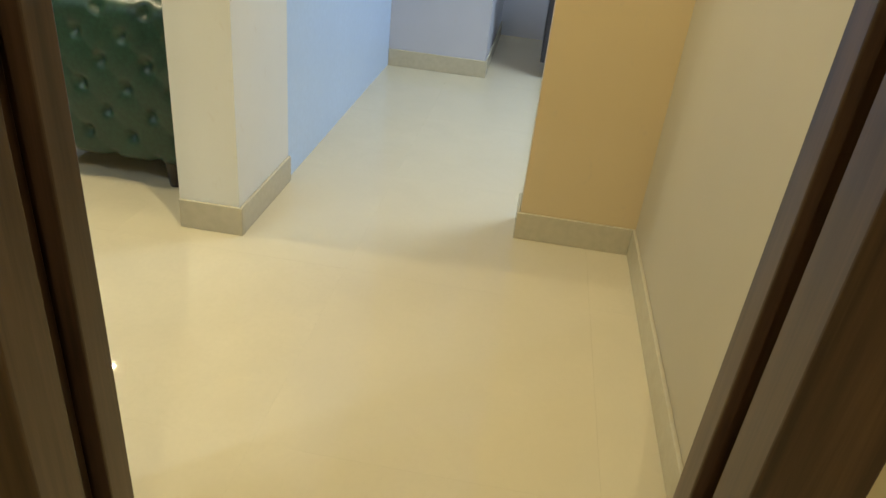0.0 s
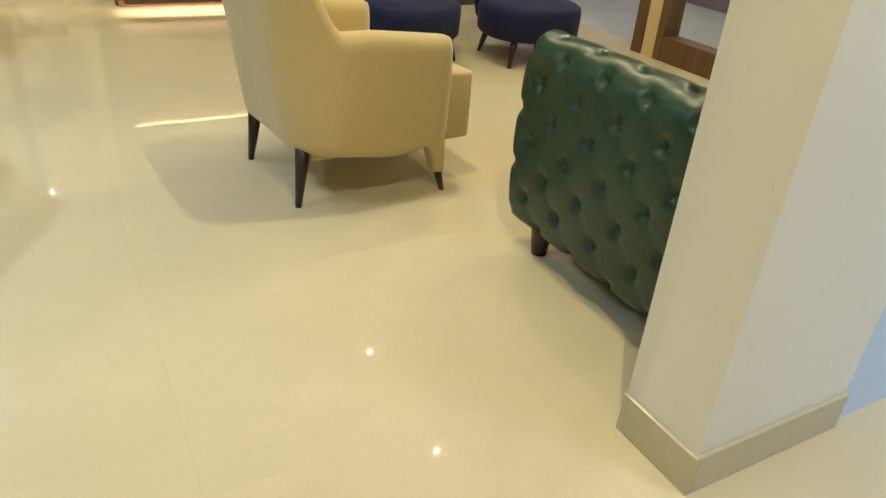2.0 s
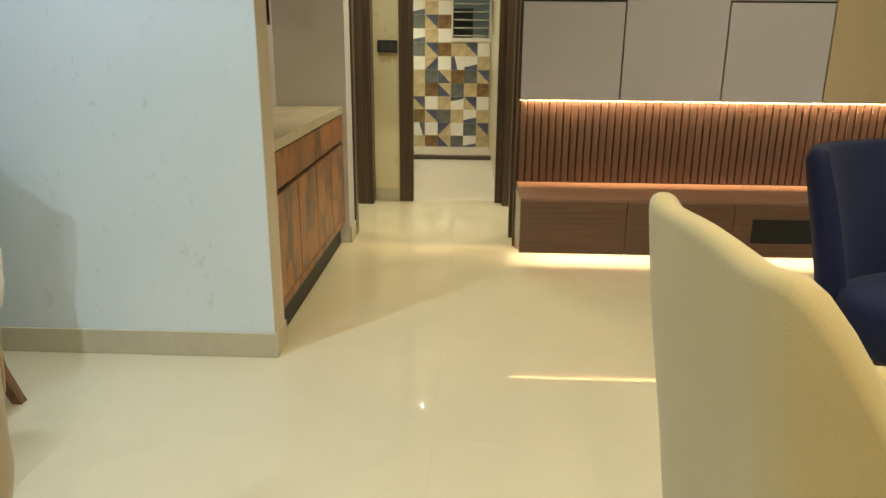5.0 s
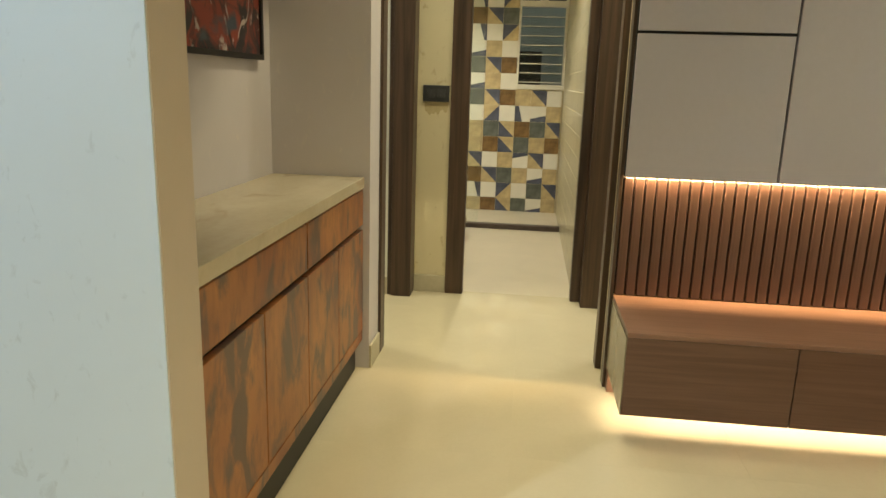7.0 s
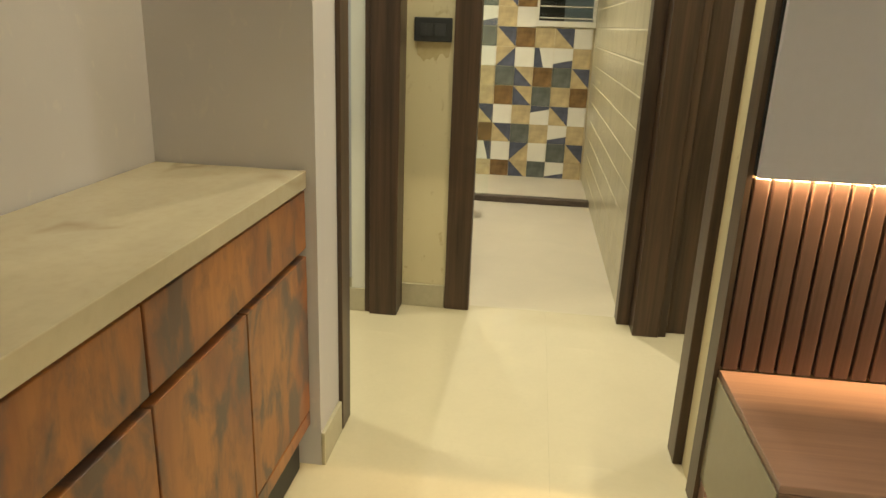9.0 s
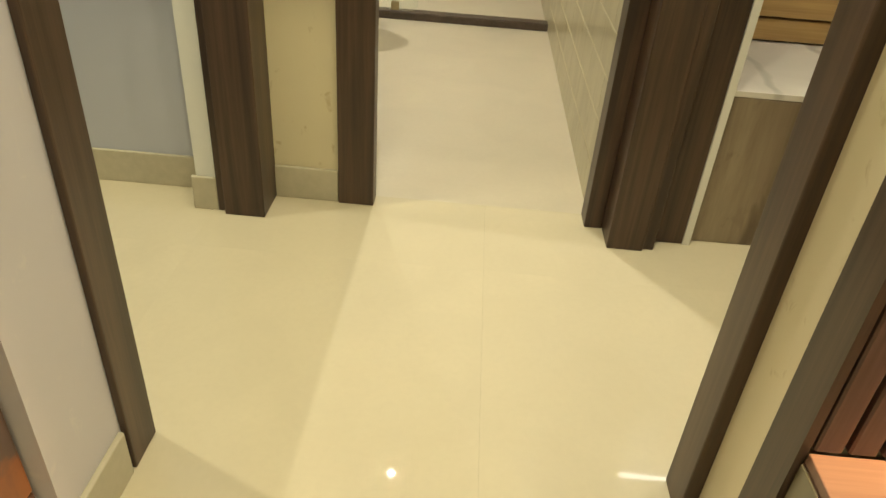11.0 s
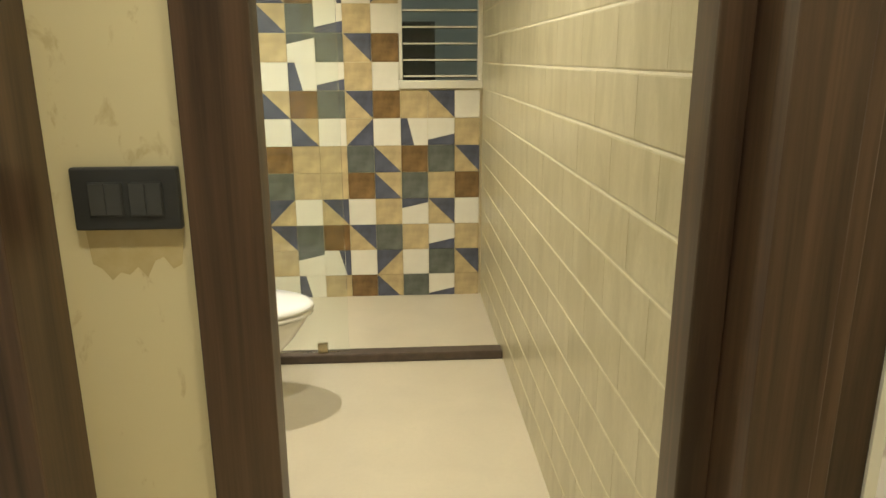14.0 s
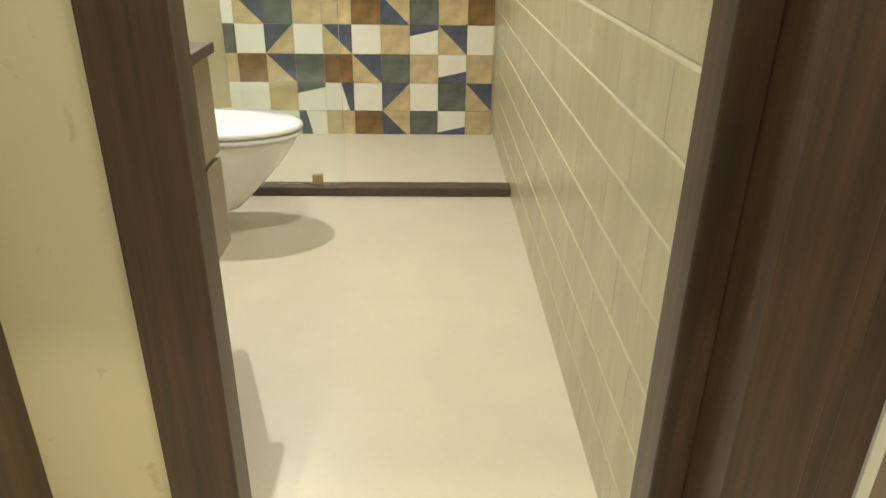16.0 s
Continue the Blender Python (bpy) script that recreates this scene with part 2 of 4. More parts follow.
M = {
    "floor": floor_stone("polished_floor_tile", (0.66, 0.58, 0.40)),
    "joint": plain("tile_joint", (0.58, 0.51, 0.36), 0.5),
    "bath_floor": floor_stone("matt_bath_tile", (0.59, 0.52, 0.385), 0.38),
    "white_wall": wall_paint("white_wall_paint", (0.78, 0.77, 0.70), amount=0.12),
    "cool_wall": wall_paint("chalky_wall_paint", (0.69, 0.76, 0.79), (0.53, 0.58, 0.59), 0.6),
    "cream_wall": wall_paint("cream_wall_paint", (0.72, 0.635, 0.42), (0.50, 0.39, 0.20), 0.65),
    "edge_wall": wall_paint("peach_wall_end", (0.60, 0.51, 0.40), amount=0.15),
    "beige_wall": wall_paint("beige_wall_paint", (0.53, 0.475, 0.35)),
    "tan_wall": wall_paint("tan_wall_paint", (0.66, 0.52, 0.30)),
    "grey_wall": wall_paint("grey_wall_paint", (0.52, 0.53, 0.58), amount=0.05),
    "niche_wall": wall_paint("niche_wallpaper", (0.64, 0.60, 0.605), (0.72, 0.67, 0.62), 0.4),
    "blue_panel": plain("pale_blue_laminate", (0.52, 0.66, 0.86), 0.35, vary=0.03, bumps=0.03),
    "skirting": plain("skirting_tile", (0.52, 0.47, 0.34), 0.25, vary=0.05),
    "ceiling": plain("ceiling_paint", (0.84, 0.83, 0.80), 0.7, vary=0.03),
    "frame": wood("dark_brown_frame_laminate", (0.102, 0.058, 0.034), (0.036, 0.020, 0.012), 0.42, 0.6, contrast=0.9),
    "slat": wood("walnut_slat", (0.170, 0.092, 0.066), (0.105, 0.056, 0.040), 0.42, contrast=0.4),
    # One walnut veneer twice: lit tone for top and plinth, shaded for front.
    "ledge": wood("walnut_veneer_lit", (0.27, 0.150, 0.100), (0.21, 0.112, 0.075), 0.36, axis="X", contrast=0.3),
    "ledge_front": wood("walnut_veneer_shaded", (0.165, 0.088, 0.058), (0.12, 0.062, 0.040), 0.34, axis="X", contrast=0.3),
    # The cream wall's reflection is put into this laminate's base colour.
    "end_reflection": plain("gloss_laminate_wall_reflection", (0.23, 0.20, 0.125), 0.25, vary=0.03, bumps=0.02),
    "panel": plain("lavender_laminate", (0.52, 0.50, 0.56), 0.32, vary=0.02, bumps=0.02),
    "beige_panel": plain("beige_laminate", (0.52, 0.42, 0.27), 0.35, vary=0.04, bumps=0.02),
    "black": plain("matt_black_groove", (0.012, 0.012, 0.013), 0.5, vary=0.1),
    "plastic": plain("anthracite_plastic", (0.035, 0.036, 0.038), 0.32, vary=0.1, bumps=0.03),
    "ceramic": plain("white_ceramic", (0.86, 0.85, 0.82), 0.08, vary=0.01, bumps=0, coat=0.4),
    "glass": glass("clear_glass"),
    "louvre_glass": glass("tinted_louvre_glass", (0.78, 0.88, 0.84), 0.06),
    "white_metal": plain("white_powder_coat", (0.70, 0.66, 0.54), 0.4, vary=0.03),
    "bulb": glow("warm_bulb", WARM, 2.5),
    "cool_bulb": glow("cool_bulb", COOL, 2.5),
    "yellow_fabric": plain("mustard_cream_fabric", (0.55, 0.43, 0.205), 0.85, vary=0.10, grain=420, bumps=0.25, sheen=0.3),
    "navy": plain("navy_velvet", (0.0070, 0.0125, 0.060), 0.75, vary=0.25, grain=90, bumps=0.2, sheen=0.05, spec=0.3),
    "green": plain("bottle_green_leather", (0.013, 0.046, 0.027), 0.33, vary=0.3, grain=60, bumps=0.25, coat=0.1),
    "dark_leg": wood("black_stained_leg", (0.03, 0.02, 0.016), (0.012, 0.008, 0.007), 0.35),
    "brown_leg": wood("polished_walnut_leg", (0.23, 0.10, 0.045), (0.10, 0.045, 0.02), 0.28, coat=0.4),
    "chair_cloth": plain("beige_chair_velvet", (0.34, 0.255, 0.135), 0.8, vary=0.07, grain=300, bumps=0.2, sheen=0.3),
    "gold": plain("bronze_gilding", (0.50, 0.27, 0.11), 0.28, 0.9, vary=0.25, grain=30),
    "silver": plain("silver_gilding", (0.62, 0.61, 0.58), 0.25, 0.9, vary=0.2, grain=30),
    "marble_top": cloud_marble("cream_marble", (0.60, 0.52, 0.37), (0.27, 0.19, 0.105)),
    "black_top": plain("white_kitchen_top", (0.7, 0.7, 0.68), 0.2, vary=0.05),
    "kitchen_base": plain("slate_blue_laminate", (0.030, 0.030, 0.040), 0.35, vary=0.05),
    "dark_stone": plain("dark_brown_stone", (0.065, 0.05, 0.035), 0.6, vary=0.45, grain=18, bumps=0.5),
    "curb": plain("dark_brown_stone_curb", (0.085, 0.06, 0.045), 0.35, vary=0.25, grain=25),
    "brass": plain("brushed_brass", (0.50, 0.42, 0.26), 0.3, 0.9, vary=0.1),
    "taupe": plain("taupe_laminate", (0.30, 0.25, 0.17), 0.4, vary=0.04, bumps=0.02),
    "mesh": plain("grey_fly_mesh", (0.20, 0.20, 0.16), 0.7, vary=0.1, grain=300),
    "shaft": plain("grey_plaster", (0.50, 0.50, 0.44), 0.8, vary=0.1, grain=5),
    "grout": plain("sand_grout", (0.62, 0.57, 0.42), 0.8, vary=0.05),
    "cream_tile": stone_tile("cream_glazed_wall_tile", (0.49, 0.44, 0.285), (0.35, 0.305, 0.18)),
    "rocker": plain("grey_rocker_plastic", (0.055, 0.056, 0.058), 0.4, vary=0.1, bumps=0.03),
    "led_white": glow("white_led", (1.0, 0.96, 0.88), 8),
    "mauve": plain("mauve_brick", (0.32, 0.24, 0.25), 0.8, vary=0.2, grain=14, bumps=0.4),
    "balcony_floor": plain("grey_balcony_tile", (0.55, 0.55, 0.53), 0.35, vary=0.08, grain=6),
}


# ---- builders ----
def box(bm, x0, x1, y0, y1, z0, z1, bev=0.0, seg=2):
    vs = [bm.verts.new(p) for p in ((x0, y0, z0), (x1, y0, z0), (x1, y1, z0), (x0, y1, z0), (x0, y0, z1), (x1, y0, z1), (x1, y1, z1), (x0, y1, z1))]
    fs = [bm.faces.new([vs[i] for i in q]) for q in ((3, 2, 1, 0), (4, 5, 6, 7), (0, 1, 5, 4), (1, 2, 6, 5), (2, 3, 7, 6), (3, 0, 4, 7))]
    if bev:
        bmesh.ops.bevel(bm, geom=list({e for f in fs for e in f.edges}), offset=bev, segments=seg, affect="EDGES", profile=0.5)
    return bm


def mesh_of(name, bm, mat, smooth=False):
    me = bpy.data.meshes.new(name)
    bmesh.ops.recalc_face_normals(bm, faces=bm.faces)
    bm.to_mesh(me)
    bm.free()
    me.materials.append(mat)
    if smooth:
        me.shade_smooth()
    return me


def part(name, bm, material, parent=None, label="", smooth=False):
    ob = new(name, mesh_of(name, bm, material, smooth))
    ob.parent = parent
    if label:
        ob["label"] = label
    return ob


def slab(name, b, material, parent=None, bev=0.0, label=""):
    return part(name, box(bmesh.new(), *b, bev), material, parent, label)


def structure(name, b, material, label, bev=0.0):
    return tagged(slab(name, b, material, None, bev), label, name.split("_")[0], kind="structure")


def thing(name, label, category, group="", m=None, kind=""):
    ob = new(name)
    ob.empty_display_size = 0.1
    if m is not None:
        ob.matrix_world = m
    return tagged(ob, label, category, group, kind)


def loft(bm, rings, closed=True, caps=True):
    """Skin through rings of points; each ring has the same count."""
    vr = [[bm.verts.new(p) for p in r] for r in rings]
    n = len(vr[0])
    for a, b in zip(vr, vr[1:]):
        for i in range(n if closed else n - 1):
            j = (i + 1) % n
            bm.faces.new((a[i], a[j], b[j], b[i]))
    if caps and closed:
        bm.faces.new(list(reversed(vr[0])))
        bm.faces.new(vr[-1])
    return bm


def rrect(w, d, r, z, cx=0.0, cy=0.0, n=5):
    """A rounded rectangle ring at height z."""
    out = []
    for k, (sx, sy) in enumerate(((1, 1), (-1, 1), (-1, -1), (1, -1))):
        for i in range(n):
            a = math.pi / 2 * (k + i / (n - 1))
            out.append((cx + sx * (w / 2 - r) + r * math.cos(a), cy + sy * (d / 2 - r) + r * math.sin(a), z))
    return out


def tube(bm, pts, radii, n=8):
    rings = []
    for i, p in enumerate(pts):
        p = Vector(p)
        d = (Vector(pts[min(i + 1, len(pts) - 1)]) - Vector(pts[max(i - 1, 0)])).normalized()
        u = d.cross(Vector((0.31, 0.9, 0.2))).normalized()
        w = d.cross(u)
        r = radii[i] if isinstance(radii, (list, tuple)) else radii
        rings.append([p + r * (math.cos(2 * math.pi * k / n) * u + math.sin(2 * math.pi * k / n) * w) for k in range(n)])
    return loft(bm, rings)


def square_leg(bm, top, foot, wt, wf, rot=0.0):
    rings = []
    for p, w in ((foot, wf), (top, wt)):
        rings.append([(p[0] + w * sx / 2, p[1] + w * sy / 2, p[2]) for sx, sy in ((1, 1), (-1, 1), (-1, -1), (1, -1))])
    return loft(bm, rings)


# ---- structure: walls ----
structure("wall_entry_south", (0.30, 0.42, -1.6, 0.09, 0, CEIL), M["cream_wall"], "cream painted wall beside the entrance door")
structure("wall_entry_north", (0.30, 0.42, 1.205, 1.36, 0, CEIL), M["cream_wall"], "cream painted wall beside the entrance door")
structure("wall_entry_lintel", (0.30, 0.42, 0.09, 1.205, 2.12, CEIL), M["cream_wall"], "cream painted wall above the entrance door")
structure("wall_lobby_west", (-2.1, -2.0, -1.6, 1.9, 0, CEIL), M["cream_wall"], "cream painted lobby wall")
structure("wall_lobby_north", (-2.0, 0.34, 1.36, 1.46, 0, CEIL), M["cream_wall"], "cream painted lobby wall")
structure("wall_lobby_south", (-2.0, 0.34, -1.7, -1.6, 0, CEIL), M["cream_wall"], "cream painted lobby wall")
structure("wall_foyer_south", (0.46, 2.03, -0.08, 0.05, 0, CEIL), M["beige_wall"], "beige painted foyer wall")
structure("wall_foyer_pier", (2.03, 2.20, -0.08, 0.469, 0, CEIL), M["tan_wall"], "tan painted pier beside the kitchen passage")
structure("wall_kitchen_west", (2.06, 2.20, -1.6, -0.08, 0, CEIL), M["grey_wall"], "grey kitchen wall")
structure("wall_column", (1.73, 2.22, 1.413, 1.625, 0, CEIL), M["white_wall"], "off-white painted wall end at the kitchen passage")
structure("wall_kitchen_passage", (2.22, 4.28, 1.43, 1.625, 0, CEIL), M["white_wall"], "off-white painted wall behind the pale blue panel")
structure("wall_passage_end", (4.13, 4.28, 0.80, 1.43, 0, CEIL), M["grey_wall"], "grey painted wall at the end of the passage")
structure("wall_utility", (4.28, 5.45, 0.80, 0.92, 0, CEIL), M["grey_wall"], "grey painted utility wall")
structure("wall_kitchen_east", (5.45, 5.55, -1.7, 1.05, 0, CEIL), M["grey_wall"], "grey kitchen wall")
structure("wall_kitchen_south", (2.06, 5.45, -1.7, -1.6, 0, CEIL), M["grey_wall"], "grey kitchen wall")
structure("wall_dining_south", (-3.4, 0.34, 1.46, 1.56, 0, CEIL), M["white_wall"], "white painted dining room wall")
structure("wall_dining_west", (-3.5, -3.4, 1.46, 4.95, 0, CEIL), M["white_wall"], "white painted dining room wall")
structure("wall_dining_north", (-3.4, 0.15, 4.80, 4.945, 0, CEIL), M["cool_wall"], "chalky white wall with scuffed patches")
# Added thin facing, toned warmer than the wall it covers.
structure("trim_wall_end", (0.15, 0.153, 4.803, 4.943, 0.106, CEIL), M["edge_wall"], "peach beige facing on the end of the chalky wall")
structure("wall_niche_back", (-0.40, -0.25, 4.945, 6.48, 0, CEIL), M["niche_wall"], "mottled grey wallpaper behind the sideboard")
structure("wall_niche_side", (-0.40, 0.172, 6.48, 6.665, 0, CEIL), M["niche_wall"], "white painted pier beside the sideboard")
structure("wall_hall_south_west", (-1.7, 0.172, 6.665, 6.755, 0, CEIL), M["grey_wall"], "grey painted hall wall")
structure("wall_media", (1.205, 4.34, 6.51, 6.755, 0, CEIL), M["cream_wall"], "cream wall behind the media unit")
structure("wall_portal_lintel", (0.172, 1.205, 6.668, 6.755, 2.302, CEIL), M["cream_wall"], "cream wall above the hall portal")
structure("wall_hall_west", (-1.8, -1.7, 6.665, 7.82, 0, CEIL), M["grey_wall"], "grey painted hall wall")
structure("wall_hall_north_west", (-1.7, 0.0, 7.73, 7.768, 0, CEIL), M["grey_wall"], "grey painted hall wall")
structure("wall_switch", (0.0, 0.366, 7.722, 7.768, 0, CEIL), M["cream_wall"], "cream wall with faint stains beside the bathroom door")
structure("wall_bath_lintel", (0.366, 1.25, 7.722, 7.768, 2.12, CEIL), M["cream_wall"], "cream wall above the bathroom door")
structure("wall_bath_right", (1.150, 1.42, 7.70, 10.9, 0, CEIL), M["cream_wall"], "wall behind the beige tiles")
structure("wall_bath_left", (-0.43, -0.31, 7.768, 10.9, 0, CEIL), M["cream_wall"], "bathroom side wall")
structure("wall_vanity_back", (1.42, 2.9, 8.35, 8.45, 0, CEIL), M["white_wall"], "white wall behind the vanity")
structure("wall_vanity_east", (2.8, 2.9, 6.755, 8.35, 0, CEIL), M["white_wall"], "white wall at the end of the hall")
structure("wall_living_south", (4.28, 4.34, 1.625, 1.75, 0, CEIL), M["white_wall"], "white living room wall")
structure("wall_east_pier", (4.34, 4.50, 4.33, 4.45, 0, CEIL), M["tan_wall"], "tan pier between the balcony openings")
structure("wall_east_south", (4.34, 4.50, 1.5, 2.2, 0, CEIL), M["white_wall"], "white living room wall")
structure("wall_east_north", (4.34, 4.50, 6.25, 6.755, 0, CEIL), M["white_wall"], "white living room wall")
structure("wall_east_lintel", (4.34, 4.50, 2.2, 6.25, 2.15, CEIL), M["white_wall"], "white wall above the balcony openings")
structure("wall_balcony_north", (4.50, 6.4, 6.62, 6.75, 0, CEIL), M["mauve"], "mauve brick balcony wall")
structure("wall_balcony_east", (6.3, 6.4, 1.5, 6.62, 0, 1.0), M["mauve"], "mauve brick balcony parapet")

# back wall of the bathroom with the window opening
wb = bmesh.new()
box(wb, -0.31, 0.665, 10.745, 10.9, 0, CEIL)
box(wb, 0.665, 1.15, 10.745, 10.9, 0, 1.215)
box(wb, 0.665, 1.15, 10.745, 10.9, 2.275, CEIL)
tagged(part("wall_bath_back", wb, M["cream_wall"]), "wall behind the patterned bathroom tiles", "wall", kind="structure")

# ceilings
structure("ceiling_main", (-3.5, 6.4, -1.7, 8.45, CEIL, CEIL + 0.1), M["ceiling"], "plain white ceiling")
structure("ceiling_bath", (-0.31, 1.15, 7.768, 10.745, 2.30, 2.38), M["ceiling"], "plain white bathroom ceiling")
structure("ceiling_lobby", (-2.1, -0.1, 1.36, 1.46, CEIL + 0.1, CEIL + 0.15), M["ceiling"], "plain white ceiling edge")

# subfloor under the tiles
structure("ground", (-6, 9, -4, 13, -0.30, -0.012), M["joint"], "screed below the floor tiles")
structure("floor_bath", (-0.31, 1.15, 7.768, 10.75, -0.012, 0.0), M["bath_floor"], "matt cream bathroom floor")
structure("floor_balcony", (4.52, 6.3, 1.5, 6.62, -0.012, -0.002), M["balcony_floor"], "grey tiled balcony floor")


def skirting_run(name, b):
    return tagged(slab(name, b, M["skirting"], None, 0.003), "beige tile skirting along the wall", "baseboard", kind="structure")


S = 0.105
T = 0.012
skirting_run("baseboard_column_end", (1.73 - T, 1.73, 1.413 - T, 1.625, 0, S))
skirting_run("baseboard_column_side", (1.73, 2.22, 1.413 - T, 1.413, 0, S))
skirting_run("baseboard_pier", (2.03 - T, 2.03, 0.05 + T, 0.469 + T, 0, S))
skirting_run("baseboard_pier_side", (2.03, 2.20, 0.469, 0.469 + T, 0, S))
skirting_run("baseboard_foyer", (0.475, 2.03, 0.05, 0.05 + T, 0, S))
skirting_run("baseboard_passage_end", (4.13 - T, 4.13, 0.80 - T, 1.417, 0, S))
skirting_run("baseboard_utility", (4.13, 5.45, 0.80 - T, 0.80, 0, S))
skirting_run("baseboard_dining_north", (-3.4, 0.15 + T, 4.80 - T, 4.80, 0, S))
skirting_run("baseboard_dining_return", (0.15, 0.15 + T, 4.80, 4.945, 0, S))
skirting_run("baseboard_niche_pier", (0.172, 0.172 + T, 6.48, 6.660, 0, S))
skirting_run("baseboard_hall_north", (-1.7, -0.03, 7.73 - T, 7.73, 0, S))
skirting_run("baseboard_bedroom_edge", (-0.042, 0.030, 7.600, 7.612, 0, S))
skirting_run("baseboard_switch", (0.172, 0.364, 7.722 - T, 7.722, 0, S))

structure("trim_blue_panel", (2.222, 4.126, 1.418, 1.430, 0.0, 2.4), M["blue_panel"], "pale blue laminate panel on the passage wall")


# ---- doors ----
def door_frame(name, label, posts, head):
    th = thing(name, label, "door frame", kind="structure")
    for b in posts:
        slab("post", b, M["frame"], th, 0.003)
    if head:
        slab("head", head, M["frame"], th, 0.003)
    return th


door_frame("door_1", "dark brown wooden entrance door frame with a deep rebate",
           [(0.413, 0.470, 0.09, 0.209, 0, 2.12), (0.363, 0.413, 0.09, 0.176, 0, 2.12), (0.278, 0.363, 0.09, 0.204, 0, 2.12),
            (0.413, 0.470, 1.078, 1.205, 0, 2.12), (0.363, 0.413, 1.112, 1.205, 0, 2.12), (0.278, 0.363, 1.083, 1.205, 0, 2.12)],
           (0.278, 0.470, 0.209, 1.078, 2.06, 2.12))
door_frame("door_2", "dark brown portal frame between living room and hall",
           [(0.10, 0.185, 6.668, 6.757, 0, 2.30), (1.178, 1.26, 6.668, 6.757, 0, 2.30)], (0.185, 1.178, 6.668, 6.757, 2.24, 2.30))
door_frame("door_3", "dark brown bathroom door frame with stepped jambs",
           [(0.366, 0.473, 7.704, 7.768, 0, 2.12), (1.118, 1.172, 7.688, 7.768, 0, 2.12)], (0.473, 1.118, 7.704, 7.768, 2.06, 2.12))
door_frame("door_4", "dark brown stepped jamb beside the bedroom opening",
           [(0.055, 0.172, 7.580, 7.722, 0, 2.30), (0.030, 0.055, 7.600, 7.722, 0, 2.30)], None)
door_frame("door_5", "dark brown stepped jamb beside the vanity opening",
           [(1.172, 1.277, 7.579, 7.70, 0, 2.30), (1.277, 1.310, 7.590, 7.70, 0, 2.30), (1.310, 1.405, 7.640, 7.70, 0, 2.30)], None)
structure("trim_vanity_edge", (1.405, 1.425, 7.635, 7.70, 0, 2.30), M["white_wall"], "white plaster edge beside the dark jamb")
structure("trim_bedroom_edge", (-0.03, 0.030, 7.612, 7.73, 0, 2.30), M["white_wall"], "white plaster edge beside the dark jamb")
structure("trim_media_edge", (1.192, 1.205, 6.47, 6.545, 0, CEIL), M["frame"], "dark brown edge strip of the media wall")


# ---- media unit ----
XS = [1.205, 1.783, 2.363, 2.943, 3.60]
ledge = thing("media_ledge", "low walnut media ledge floating over a light strip", "media unit", m=pose(1.205, 6.0, 0))
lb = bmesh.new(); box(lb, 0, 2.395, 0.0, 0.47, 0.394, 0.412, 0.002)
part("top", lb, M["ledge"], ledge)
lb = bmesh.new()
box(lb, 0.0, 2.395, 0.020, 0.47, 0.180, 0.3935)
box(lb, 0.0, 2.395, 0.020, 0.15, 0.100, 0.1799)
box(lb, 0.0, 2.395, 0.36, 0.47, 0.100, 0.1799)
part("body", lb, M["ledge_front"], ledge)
lb = bmesh.new(); box(lb, -0.004, -0.0005, 0.001, 0.468, 0.100, 0.3935, 0.001, 1)
part("end_panel", lb, M["end_reflection"], ledge, "glossy end panel coloured like the wall it reflects")
for i in range(4):
    a, b = XS[i] - 1.205, XS[i + 1] - 1.205
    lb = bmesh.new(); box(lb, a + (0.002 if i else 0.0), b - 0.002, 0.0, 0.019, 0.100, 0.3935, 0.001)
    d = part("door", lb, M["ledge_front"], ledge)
    if i == 2:
        lb = bmesh.new(); box(lb, a + 0.10, a + 0.50, -0.002, 0.004, 0.180, 0.315, 0.002)
        part("vent_panel", lb, M["black"], d, "dark smoked glass insert")
lb = bmesh.new(); box(lb, 0.0, 2.39, 0.42, 0.47, 0.0, 0.099)
part("plinth", lb, M["ledge"], ledge)
lb = bmesh.new(); box(lb, 0.01, 2.38, 0.200, 0.240, 0.172, 0.179)
part("light_strip", lb, glow("warm_white_led", (1.0, 0.85, 0.60), 5), ledge, "warm white light strip")

slats = thing("slat_panel", "fluted walnut slat panel lit from above", "wall panel", m=pose(1.205, 6.47, 0.412))
lb = bmesh.new(); box(lb, 0, 2.395, 0.024, 0.038, 0, 0.488)
part("backing", lb, M["black"], slats)
lb = bmesh.new(); box(lb, 0, 0.0362, 0.0, 0.022, 0.001, 0.488, 0.003, 1)
sm = mesh_of("slat", lb, M["slat"])
for i in range(55):
    so = new("slat", sm)
    so.parent, so.location = slats, (0.006 + i * 0.0434, 0, 0)

upper = thing("wall_cabinet", "lavender laminate wall panels with black shadow gaps", "cabinet", m=pose(1.205, 6.44, 0.905))
lb = bmesh.new()
box(lb, 0, 2.395, 0.020, 0.068, 0.042, 1.70)
for x0, x1 in [(0.0, 0.005)] + [(x - 1.211, x - 1.199) for x in XS[1:4]]:
    box(lb, x0, x1, 0.0192, 0.0208 if x0 else 0.030, 0.001, 0.0419)
part("body", lb, M["black"], upper)
for i in range(4):
    a, b = XS[i] - 1.205 + 0.004, XS[i + 1] - 1.205 - 0.004
    mat = M["beige_panel"] if i == 3 else M["panel"]
    for z0, z1 in ([(0.0, 0.545), (0.556, 1.70)] if i in (0, 2) else [(0.0, 1.70)]):
        lb = bmesh.new(); box(lb, a, b, 0.0, 0.019, z0, z1, 0.0015, 1)
        part("panel", lb, mat, upper, "beige laminate panel" if i == 3 else "")
lb = bmesh.new(); box(lb, 0.01, 2.385, 0.0205, 0.028, 0.034, 0.041)
